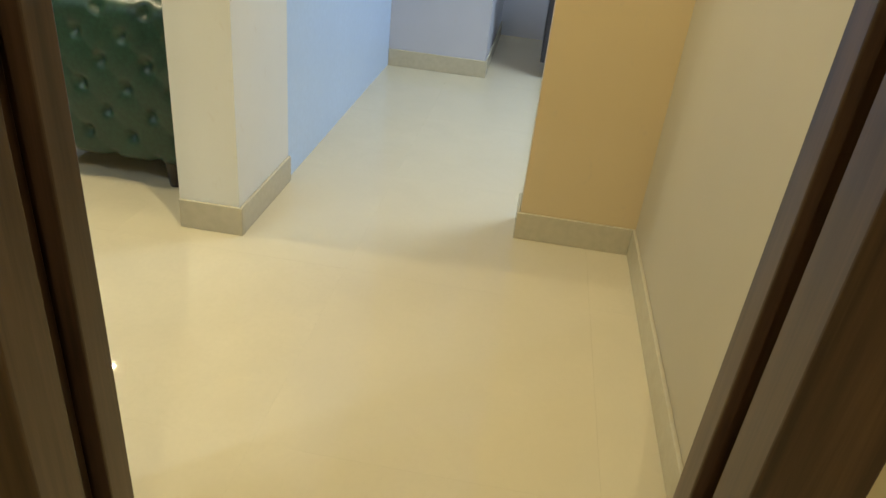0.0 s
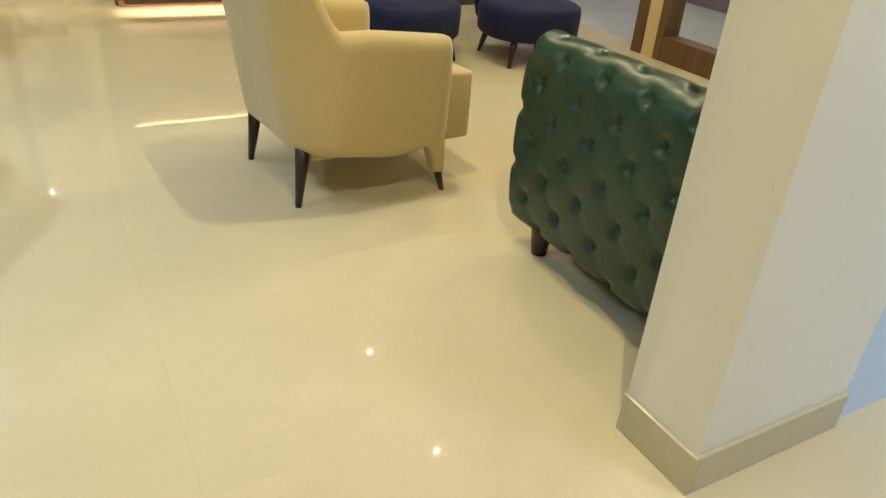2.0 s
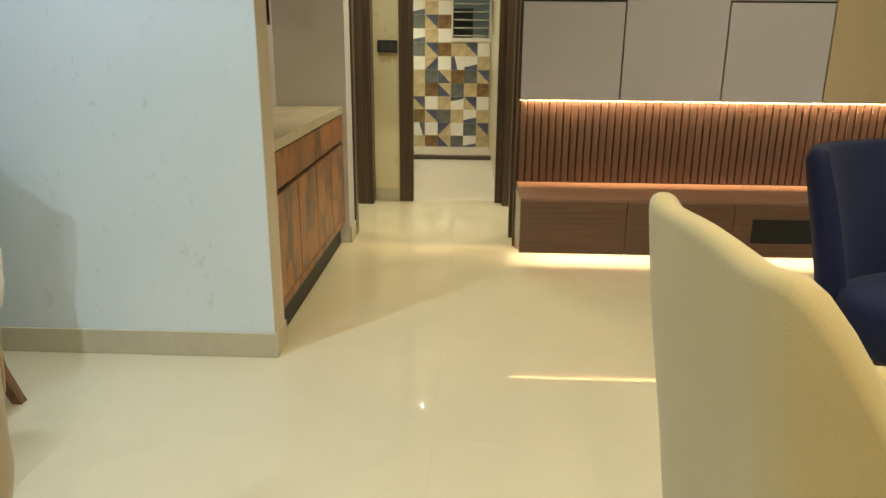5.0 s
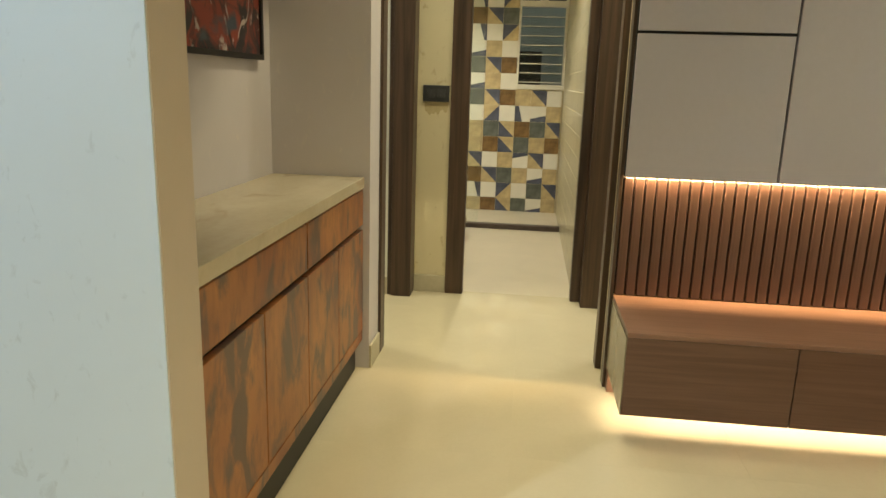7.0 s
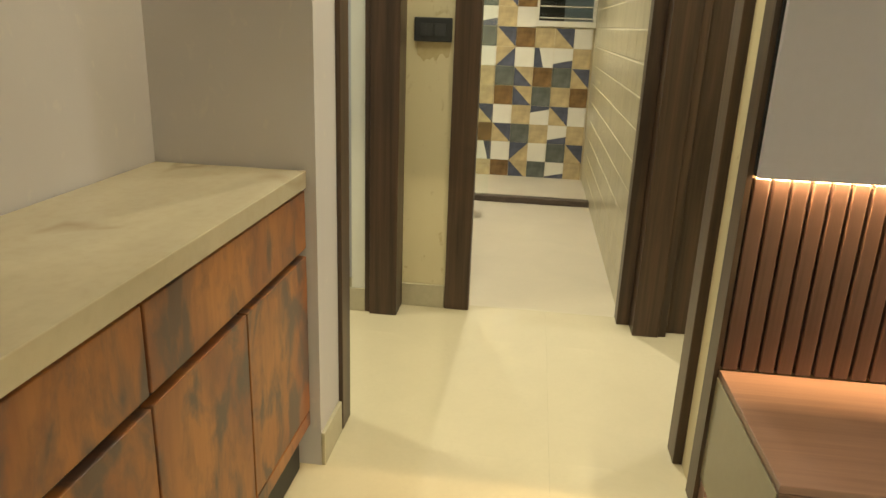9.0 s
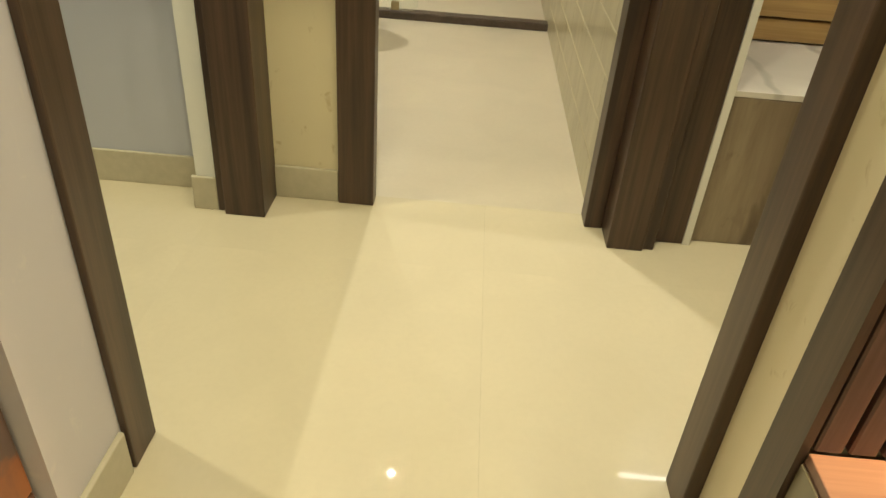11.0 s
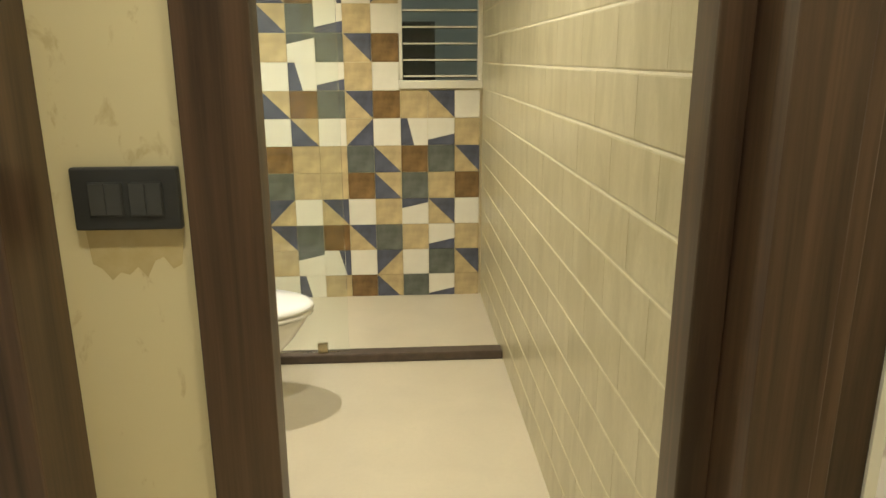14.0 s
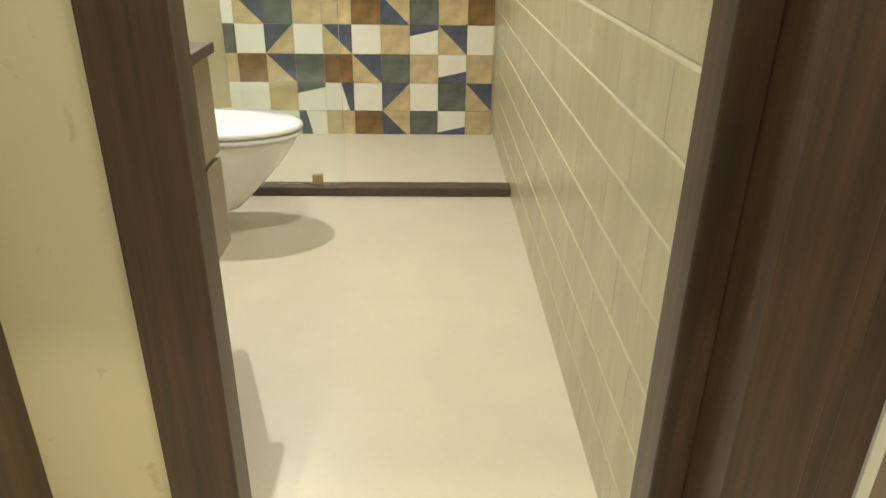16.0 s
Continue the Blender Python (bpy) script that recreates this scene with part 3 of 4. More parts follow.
part("light_strip", lb, glow("amber_led", AMBER, 6), upper, "amber light strip")

structure("wall_dark_stone", (3.62, 4.02, 6.15, 6.51, 0, CEIL), M["dark_stone"], "dark brown stone column beside the media unit")


# ---- sideboard in the niche ----
RUST, rnt, rb = nodes_of("rust_patina_veneer")
rinfo = rnt.nodes.new("ShaderNodeObjectInfo")
radd = rnt.nodes.new("ShaderNodeVectorMath")
radd.operation = "MULTIPLY_ADD"
rnt.links.new(rinfo.outputs["Random"], radd.inputs[0])
radd.inputs[1].default_value = (0.0, 5.0, 3.0)
rnt.links.new(coords(rnt, (1, 1, 1)), radd.inputs[2])
rmp = rnt.nodes.new("ShaderNodeMapping")
rmp.inputs["Scale"].default_value = (1, 2.4, 1.35)
rmp.inputs["Rotation"].default_value = (0.35, 0, 0)
rnt.links.new(radd.outputs[0], rmp.inputs[0])
rv = rmp.outputs[0]
r1, r2, r3 = noise_of(rnt, rv, 3.6, 5, 0.55, 0.5), noise_of(rnt, rv, 2.0, 3, 0.5, 0.4), noise_of(rnt, coords(rnt, (1, 30, 2)), 2.0, 4)
r4 = noise_of(rnt, rv, 9.0, 4, 0.6, 0.3)
rc = mixcol(rnt, ramp(rnt, r2, 0.35, 0.65), (0.25, 0.088, 0.032), (0.42, 0.170, 0.048))
rc = mixcol(rnt, ramp(rnt, r4, 0.50, 0.72), rc, mixcol(rnt, 0.55, rc, (0.11, 0.052, 0.035)))
rc = mixcol(rnt, ramp(rnt, r1, 0.49, 0.61), rc, mixcol(rnt, 0.90, rc, (0.085, 0.062, 0.055)))
rc = mixcol(rnt, ramp(rnt, r3, 0.45, 0.75), rc, mixcol(rnt, 0.30, rc, (0.13, 0.05, 0.02)))
rnt.links.new(rc, rb.inputs["Base Color"])
rb.inputs["Roughness"].default_value = 0.38
bump(rnt, rb, r1, 0.15, 0.001)
side = thing("sideboard", "rust-stained wood sideboard with drawers and doors", "sideboard", m=pose(0, 4.947, 0))
L = 1.528
lb = bmesh.new(); box(lb, -0.24, 0.120, 0.002, L - 0.002, 0.135, 0.805)
part("body", lb, M["black"], side)
lb = bmesh.new(); box(lb, -0.24, 0.116, 0.02, L - 0.02, 0.0, 0.1345)
part("plinth", lb, M["black"], side)
lb = bmesh.new(); box(lb, -0.245, 0.150, 0.003, L - 0.003, 0.808, 0.852, 0.002)
top = part("top", lb, M["marble_top"], side, "cream veined marble top")
cuts = [0.0, 0.76, L]
for a, b in zip(cuts, cuts[1:]):
    lb = bmesh.new(); box(lb, 0.122, 0.145, a + 0.004, b - 0.004, 0.650, 0.800, 0.002)
    part("drawer", lb, RUST, side)
cuts = [0.0, 0.38, 0.76, 1.135, L]
for a, b in zip(cuts, cuts[1:]):
    lb = bmesh.new(); box(lb, 0.122, 0.145, a + 0.003, b - 0.003, 0.182, 0.628, 0.002)
    part("door", lb, RUST, side)
lb = bmesh.new(); box(lb, 0.122, 0.145, 0.003, L - 0.003, 0.135, 0.178, 0.002)
part("bottom_rail", lb, RUST, side)


# ---- living room furniture ----
def round_leg(bm, top, foot, rt, rf):
    mid = tuple((a + b) / 2 for a, b in zip(top, foot))
    return tube(bm, [foot, mid, top], [rf, (rt + rf) / 2, rt], 10)


def cushion(w, d, z0, z1, r, cx=0.0, cy=0.0, soft=0.03):
    """A padded block: rounded plan, soft top and bottom edges, slightly crowned."""
    bm = bmesh.new()
    h = z1 - z0
    steps = [(soft * 0.9, 0.0), (soft * 0.25, soft * 0.35), (0.0, soft), (0.0, h - soft), (soft * 0.3, h - soft * 0.35), (soft, h - 0.002), (soft * 2.2, h + 0.004)]
    return loft(bm, [rrect(w - 2 * i, d - 2 * i, max(0.01, r - i * 0.5), z0 + k, cx, cy, 7) for i, k in steps])


def yellow_armchair(m):
    th = thing("armchair", "mustard cream fabric armchair with tall back and tapered dark legs", "armchair", m=m)
    # one padded shell: both arms sweep round the rear corners up into the tall back
    path = []
    for i in range(15):
        path.append((0.286 - 0.386 * i / 14, -0.362 + 0.010 * i / 14, -1.0, math.pi / 2))
    for i in range(1, 15):
        a = math.pi / 2 * i / 14
        path.append((-0.10 - 0.19 * math.sin(a), -0.162 - 0.19 * math.cos(a), 0.0, math.pi / 2 - a))
    for i in range(1, 6):
        path.append((-0.29, -0.162 + 0.162 * i / 5, 0.0, 0.0))
    half = [(x, y, (math.cos(t), math.sin(t))) for x, y, _, t in path]
    full = half + [(x, -y, (n[0], -n[1])) for x, y, n in half[-2::-1]]
    arc = [0.0]
    for p, q in zip(full, full[1:]):
        arc.append(arc[-1] + math.hypot(q[0] - p[0], q[1] - p[1]))
    total = arc[-1]
    rings = []
    for (x, y, (nx, ny)), s in zip(full, arc):
        e = min(s, total - s)
        k = max(0.0, min(1.0, (e - 0.425) / 0.175))
        k = k * k * (3 - 2 * k)
        h = 0.590 + 0.030 * min(1, e / 0.3) + 0.372 * k - 0.008 * k * math.exp(-((e - 0.69) / 0.10) ** 2)
        low = 0.205 - 0.030 * math.exp(-((e - 0.22) / 0.14) ** 2)
        wide = 0.112 + 0.055 * k
        tip = 0.100 - 0.046 * k
        r = tip / 2
        nose = max(0.0, 1 - e / 0.05)
        cap = 1 - 0.45 * nose ** 2
        ring = []

        def add(off, z):
            lean = k * 0.110 * max(0.0, (z - 0.25) / 0.74)
            shrink = 1 - 0.03 * k * max(0.0, (z - 0.62) / 0.36) ** 1.5
            off -= 0.0035 * math.sin(8 * z + 6 * s) * math.sin(15 * s - 4 * z)
            mid = wide / 2
            o = mid + (off - mid) * cap
            zz = 0.40 + (z - 0.40) * (1 - 0.06 * nose ** 2)
            ring.append((x + nx * o - lean, (y + ny * o) * shrink, zz))
        add(wide * 0.75, low)
        add(0.030, low - 0.002)
        add(0.008, low + 0.016)
        for i in range(9):
            f = i / 8
            add(-0.004 * math.sin(math.pi * f), low + 0.04 + (h - r - low - 0.04) * f)
        for i in range(1, 8):
            a = math.pi * i / 8
            add(r - r * math.cos(a), h - r + r * math.sin(a))
        for i in range(9):
            f = i / 8
            add(tip + (wide - tip) * f ** 0.8, h - r - (h - r - 0.32) * f)
        rings.append(ring)
    bm = bmesh.new()
    loft(bm, rings)
    back = part("shell", bm, M["yellow_fabric"], th, smooth=True)
    # piping along the rim
    bm = bmesh.new()
    tube(bm, [r_[21] for r_ in rings[10:-10]], 0.0045, 6)
    part("piping", bm, M["yellow_fabric"], back, smooth=True)
    for s in (-1, 1):
        bm = bmesh.new()
        loft(bm, [[(cx + u, s * 0.308 + v, z) for u, v, _ in rrect(w, d, min(w, d) * 0.4, 0, 0, 0, 5)] for z, cx, w, d in ((0.082, 0.267, 0.040, 0.060), (0.09, 0.266, 0.046, 0.070), (0.15, 0.258, 0.056, 0.092), (0.21, 0.240, 0.085, 0.102), (0.30, 0.225, 0.10, 0.102))])
        part("skirt", bm, M["yellow_fabric"], back, smooth=True)
    bm = cushion(0.675, 0.505, 0.165, 0.425, 0.030, 0.122, 0, 0.014)
    for v in bm.verts:
        if v.co.z > 0.36:
            v.co.z += 0.055 * min(1.0, max(0.0, (0.30 - v.co.x) / 0.35))
    part("seat", bm, M["yellow_fabric"], th, smooth=True)
    for fx, fy, tx, ty, h, r in ((-0.265, 0.24, -0.235, 0.228, 0.235, 0.030), (-0.265, -0.24, -0.235, -0.228, 0.235, 0.030), (0.29, 0.325, 0.268, 0.312, 0.095, 0.016), (0.29, -0.325, 0.268, -0.312, 0.095, 0.016)):
        bm = bmesh.new()
        round_leg(bm, (tx, ty, h), (fx, fy, 0), r, 0.011)
        part("leg", bm, M["dark_leg"], th, "black tapered leg", smooth=True)
    return th


yellow_armchair(pose(1.635, 3.234, 0, 0, 0, 5))


def navy_chair():
    th = thing("accent_chair", "navy velvet accent chair with flared winged back", "chair", "navy chairs by the media unit")
    rings = []
    for z, hw, dep, th_, lean in ((0.175, 0.20, 0.15, 0.07, 0.0), (0.23, 0.245, 0.17, 0.10, -0.005), (0.38, 0.27, 0.18, 0.11, -0.015), (0.55, 0.305, 0.19, 0.11, -0.035), (0.72, 0.345, 0.20, 0.10, -0.055),
                                  (0.82, 0.368, 0.205, 0.085, -0.07), (0.858, 0.362, 0.195, 0.06, -0.072), (0.870, 0.350, 0.18, 0.03, -0.073)):
        out, inn = [], []
        for i in range(15):
            a = -1.25 + 2.5 * i / 14
            u = math.sin(a) / math.sin(1.25)
            cx = -0.22 + lean
            out.append((cx - dep * (math.cos(a) - math.cos(1.25)) - th_ * 0.5 * math.cos(a), hw * u * (1 + 0.0), z))
            inn.append((cx - dep * (math.cos(a) - math.cos(1.25)) + th_ * 0.5 * math.cos(a) + 0.02, (hw - th_ * 0.55) * u, z))
        rings.append(out + inn[::-1])
    bm = bmesh.new()
    loft(bm, rings)
    part("backrest", bm, M["navy"], th, smooth=True)
    bm = bmesh.new()
    steps = [(0.58, 0.165), (0.64, 0.172), (0.68, 0.195), (0.69, 0.33), (0.68, 0.372), (0.62, 0.392), (0.40, 0.402)]
    loft(bm, [rrect(w * 0.88, w * 0.90, w * 0.38, z * 0.92, 0.02, 0, 8) for w, z in steps])
    part("seat", bm, M["navy"], th, smooth=True)
    for sx, sy in ((1, 1), (1, -1), (-1, 1), (-1, -1)):
        bm = bmesh.new()
        round_leg(bm, (0.02 + sx * 0.18, sy * 0.18, 0.18), (0.02 + sx * 0.215, sy * 0.22, 0), 0.026, 0.012)
        part("leg", bm, M["dark_leg"], th, "black tapered leg", smooth=True)
    return th


n1 = navy_chair()
n1.matrix_world = pose(2.62, 4.70, 0, 0, 0, -63)
copy_thing(n1, pose(3.415, 4.56, 0, 0, 0, -95))


def tuft(s, y):
    """Buttons in a diamond grid, faint creases between them, gentle swell in each diamond."""
    u, v = y / 0.17 + s / 0.18, y / 0.17 - s / 0.18
    a = abs(math.sin(math.pi * u)) * abs(math.sin(math.pi * v))
    crease = min(abs(math.sin(math.pi * u)), abs(math.sin(math.pi * v)))
    du, dv = u - round(u), v - round(v)
    q = du * du + dv * dv
    return 0.0036 * a ** 0.7 + 0.0010 * min(1, crease * 5) - 0.024 * math.exp(-q / 0.020) + 0.004 * math.exp(-(math.sqrt(q) - 0.03) ** 2 / 0.0006) * (q < 0.01)


def tufted_roll(length, bottom, top, thick, inner, ends=0.024):
    """A padded arm or back: outer face, rolled top, inner face, tufted in diamonds; runs along y from 0 to length."""
    r = thick / 2
    prof = []
    n1_, n2_, n3_ = 44, 22, 12
    for i in range(n1_):
        z = bottom + (top - r - bottom) * i / n1_
        prof.append((-0.012 * math.sin(math.pi * i / n1_), z, -1, 0))
    for i in range(n2_ + 1):
        a = math.pi - math.pi * i / n2_
        prof.append((r + r * math.cos(a), top - r + r * math.sin(a), math.cos(a), math.sin(a)))
    for i in range(1, n3_ + 1):
        z = top - r - (top - r - inner) * i / n3_
        prof.append((thick, z, 1, 0))
    arc = [0.0]
    for p, q in zip(prof, prof[1:]):
        arc.append(arc[-1] + math.hypot(q[0] - p[0], q[1] - p[1]))
    cx, cz = r, (bottom + top) / 2
    ny = int(length / 0.010)
    rings = []
    for j in range(ny + 1):
        y = length * j / ny
        e = min(y, length - y)
        k = 1.0 if e > ends else math.sqrt(max(0.0, 1 - (1 - e / ends) ** 2))
        shrink = 1 - 0.3 * (1 - k)
        ring = []
        for (x, z, nx, nz), s in zip(prof, arc):
            d = tuft(s, y + 0.045) * (0.3 + 0.7 * k)
            px, pz = x + nx * d, z + nz * d
            ring.append((cx + (px - cx) * shrink, y, pz if shrink == 1 else cz + (pz - cz) * (1 - 0.10 * (1 - k))))
        rings.append(ring)
    bm = bmesh.new()
    loft(bm, rings, closed=True, caps=True)
    return bm


sofa = thing("sofa", "bottle green tufted leather sofa on dark feet", "sofa", m=pose(1.965, 1.70, 0))
part("arm", tufted_roll(0.815, 0.115, 0.70, 0.17, 0.30), M["green"], sofa, "diamond-tufted leather arm", smooth=True)
other = part("arm", tufted_roll(0.815, 0.115, 0.70, 0.17, 0.30), M["green"], sofa, "diamond-tufted leather arm", smooth=True)
other.location = (1.66, 0, 0)
bk = part("backrest", tufted_roll(1.49, 0.115, 0.72, 0.19, 0.30), M["green"], sofa, "diamond-tufted leather back", smooth=True)
bk.matrix_local = pose(0.17, 0.19, 0, 0, 0, -90)
bm = bmesh.new(); box(bm, 0.17, 1.66, 0.19, 0.74, 0.115, 0.29, 0.02, 3)
part("seat_base", bm, M["green"], sofa, smooth=False)
for i in range(2):
    c = part("seat_cushion", cushion(0.735, 0.56, 0.29, 0.43, 0.06, 0.545 + i * 0.74, 0.47, 0.045), M["green"], sofa, smooth=True)
for px, py in ((0.06, 0.68), (0.06, 0.09), (1.77, 0.68), (1.77, 0.09)):
    bm = bmesh.new()
    tube(bm, [(px, py, 0), (px, py, 0.03), (px, py, 0.085), (px, py, 0.13)], [0.026, 0.030, 0.036, 0.040], 12)
    part("foot", bm, M["dark_leg"], sofa, "black turned foot", smooth=True)


# ---- dining furniture ----
def dining_chair(m, cloth, gilding, words, leg_mat):
    th = thing("dining_chair", words, "dining chair", "chairs round the dining table", m=m)
    A = 1.34

    def shell(z, hw, dep, thick, off, reach):
        out, inn = [], []
        for i in range(17):
            a = reach * (i / 8 - 1)
            u = math.sin(a) / math.sin(A)
            x = -dep * (math.cos(a) - math.cos(A)) + off
            out.append((x - thick / 2 * math.cos(a), hw * u, z))
            inn.append((x + thick / 2 * math.cos(a) + 0.015, (hw - thick * 0.6) * u, z))
        return out, inn
    # height, half width, depth, thickness, offset, and how far round the wings reach
    levels = ((0.345, 0.245, 0.20, 0.05, -0.085, 1.34), (0.365, 0.280, 0.225, 0.075, -0.09, 1.34), (0.46, 0.292, 0.235, 0.08, -0.095, 1.34), (0.52, 0.290, 0.228, 0.078, -0.102, 1.27), (0.56, 0.289, 0.223, 0.077, -0.107, 1.12),
              (0.60, 0.288, 0.217, 0.074, -0.113, 0.97), (0.65, 0.288, 0.207, 0.071, -0.123, 0.87), (0.71, 0.288, 0.195, 0.068, -0.135, 0.83), (0.78, 0.294, 0.182, 0.064, -0.150, 0.85),
              (0.84, 0.300, 0.17, 0.06, -0.165, 0.88), (0.90, 0.306, 0.160, 0.056, -0.179, 0.92), (0.945, 0.307, 0.153, 0.052, -0.189, 0.92), (0.975, 0.304, 0.148, 0.045, -0.195, 0.89), (0.987, 0.288, 0.143, 0.025, -0.199, 0.80))
    bm = bmesh.new()
    rings = []
    for lv in levels:
        o, i_ = shell(*lv)
        ring = o + i_[::-1]
        # the lower edge rises towards the wings, the top edge dips in the middle
        out = []
        for (x, y, z) in ring:
            w = (y / 0.28) ** 2
            if lv[0] < 0.40:
                z += 0.03 * w
            if lv[0] > 0.92:
                z -= 0.060 * math.exp(-((abs(y) - 0.145) / 0.055) ** 2) + 0.015 * (abs(y) < 0.10)
            out.append((x, y, z))
        rings.append(out)
    loft(bm, rings)
    back = part("backrest", bm, cloth, th, smooth=True)
    for s in (-1, 1):
        bm = bmesh.new()
        tube(bm, [(-dep * (math.cos(w - 0.16) - math.cos(A)) + off - (tk / 2) * math.cos(w - 0.16), s * hw * math.sin(w - 0.16) / math.sin(A), z) for z, hw, dep, tk, off, w in levels[3:12]], 0.005, 6)
        part("piping", bm, cloth, back, smooth=True)
    # carved crest: a waving ribbon, a lower border and a pierced centre block
    def at(y, z, dx=0.0):
        a = math.asin(max(-1, min(1, y / 0.296 * math.sin(A))))
        return (-0.150 * (math.cos(a) - math.cos(A)) - 0.199 + dx - 0.10 * (z - 0.93), y, z + 0.05)
    shape = ((0.240, 0.930), (0.215, 0.922), (0.185, 0.920), (0.155, 0.934), (0.125, 0.958), (0.100, 0.970), (0.078, 0.970), (0.060, 0.982), (0.040, 0.997), (0.020, 1.003), (0.0, 1.004))
    full = [(-y, z) for y, z in shape] + [(y, z) for y, z in shape[-2::-1]]
    bm = bmesh.new()
    loft(bm, [[at(y, z + h, d) for h, d in ((0.010, -0.022), (0.013, 0.0), (0.010, 0.022), (-0.008, 0.020), (-0.011, 0.0), (-0.008, -0.020))] for y, z in full])
    crest = part("crest_rail", bm, gilding, th, "carved gilded crest rail", smooth=True)
    for s in (-1, 1):
        pts = [at(s * y, z, -0.004) for y, z in ((0.235, 0.925), (0.215, 0.898), (0.185, 0.880), (0.150, 0.874), (0.115, 0.886), (0.090, 0.910), (0.078, 0.940))]
        part("border", tube(bmesh.new(), pts, 0.013, 8), gilding, crest, smooth=True)
        pts = [at(s * (0.236 + 0.016 * math.cos(k * 0.6)), 0.930 + 0.016 * math.sin(k * 0.6), -0.006) for k in range(11)]
        part("volute", tube(bmesh.new(), pts, 0.013, 8), gilding, crest, smooth=True)
    bm = bmesh.new()
    cols = [-0.085 + 0.017 * i for i in range(11)]
    loft(bm, [[at(y, 0.905, -0.016), at(y, 0.965, -0.020), at(y, 1.000 - 3.2 * y * y, -0.014), at(y, 1.000 - 3.2 * y * y, 0.014), at(y, 0.965, 0.018), at(y, 0.905, 0.014)] for y in cols])
    part("centre_block", bm, gilding, crest, smooth=False)
    for y, w, z0, z1 in ((-0.045, 0.009, 0.935, 0.972), (0.045, 0.009, 0.935, 0.972), (0.0, 0.014, 0.925, 0.945), (-0.068, 0.007, 0.93, 0.945), (0.068, 0.007, 0.93, 0.945)):
        bm = bmesh.new()
        loft(bm, [[at(y - w, z0, d), at(y + w, z0, d), at(y + w * 0.7, z1, d), at(y - w * 0.7, z1, d)] for d in (-0.0225, 0.0205)])
        part("piercing", bm, M["black"], crest, "dark pierced opening")
    part("seat", cushion(0.46, 0.50, 0.36, 0.475, 0.10, 0.12, 0, 0.03), cloth, th, smooth=True)
    for s in (-1, 1):
        pts = [(-0.175, s * 0.165, 0.40), (-0.172, s * 0.168, 0.28), (-0.182, s * 0.18, 0.15), (-0.215, s * 0.205, 0.02), (-0.22, s * 0.21, 0.0)]
        bm = bmesh.new()
        loft(bm, [[(x + w * a, y + w * b, z) for a, b in ((1, 1), (-1, 1), (-1, -1), (1, -1))] for (x, y, z), w in zip(pts[::-1], (0.017, 0.017, 0.019, 0.022, 0.024))])
        part("leg", bm, leg_mat, th, "polished walnut sabre leg")
        bm = bmesh.new()
        square_leg(bm, (0.30, s * 0.20, 0.37), (0.31, s * 0.205, 0), 0.045, 0.028)
        part("leg", bm, leg_mat, th, "polished walnut leg")
    return th


dining_chair(pose(-0.195, 3.165, 0, 0, 0, 178), M["chair_cloth"], M["gold"], "beige velvet dining chair with bronze carved crest", M["brown_leg"])
dining_chair(pose(-0.86, 4.16, 0, 0, 0, -90), plain("pale_cream_velvet", (0.62, 0.58, 0.50), 0.75, vary=0.05, grain=300, bumps=0.2, sheen=0.3), M["silver"], "pale cream dining chair with silver carved crest at the table end", M["brown_leg"])

table = thing("dining_table", "white marble dining table on dark legs", "dining table", m=pose(-0.95, 3.0, 0))
bm = bmesh.new(); box(bm, -0.52, 0.52, -0.86, 0.86, 0.715, 0.755, 0.012, 3)
part("tabletop", bm, plain("white_marble", (0.72, 0.70, 0.66), 0.15, vary=0.08, grain=4, bumps=0), table, "white marble top")
bm = bmesh.new(); box(bm, -0.44, 0.44, -0.78, 0.78, 0.63, 0.713, 0.004)
part("apron", bm, M["dark_leg"], table)
for sx in (-1, 1):
    for sy in (-1, 1):
        bm = bmesh.new()
        square_leg(bm, (sx * 0.42, sy * 0.70, 0.63), (sx * 0.46, sy * 0.44, 0), 0.075, 0.05)
        part("leg", bm, M["dark_leg"], table)


# ---- balcony side ----
def window_frame(name, y0, y1, z0, z1, label):
    th = thing(name, label, "window", kind="structure")
    w = 0.07
    for b in ((4.33, 4.47, y0, y0 + w, z0, z1), (4.33, 4.47, y1 - w, y1, z0, z1), (4.33, 4.47, y0 + w, y1 - w, z0, z0 + 0.16), (4.33, 4.47, y0 + w, y1 - w, z1 - w, z1)):
        slab("frame", b, M["brown_frame"], th, 0.004)
    p = slab("pane", (4.395, 4.401, y0 + w, y1 - w, z0 + 0.16, z1 - w), M["glass"], th)
    p.visible_shadow = False
    return th


M["brown_frame"] = wood("teak_brown_frame", (0.19, 0.10, 0.05), (0.09, 0.045, 0.025), 0.4)
window_frame("window_1", 2.2, 4.33, 0.0, 2.15, "brown wooden sliding door with clear glass")
structure("door_6", (4.33, 4.49, 4.452, 4.545, 0, 2.15), M["brown_frame"], "brown wooden post of the balcony door")
structure("door_7", (4.33, 4.49, 6.16, 6.248, 0, 2.15), M["brown_frame"], "brown wooden post of the balcony door")


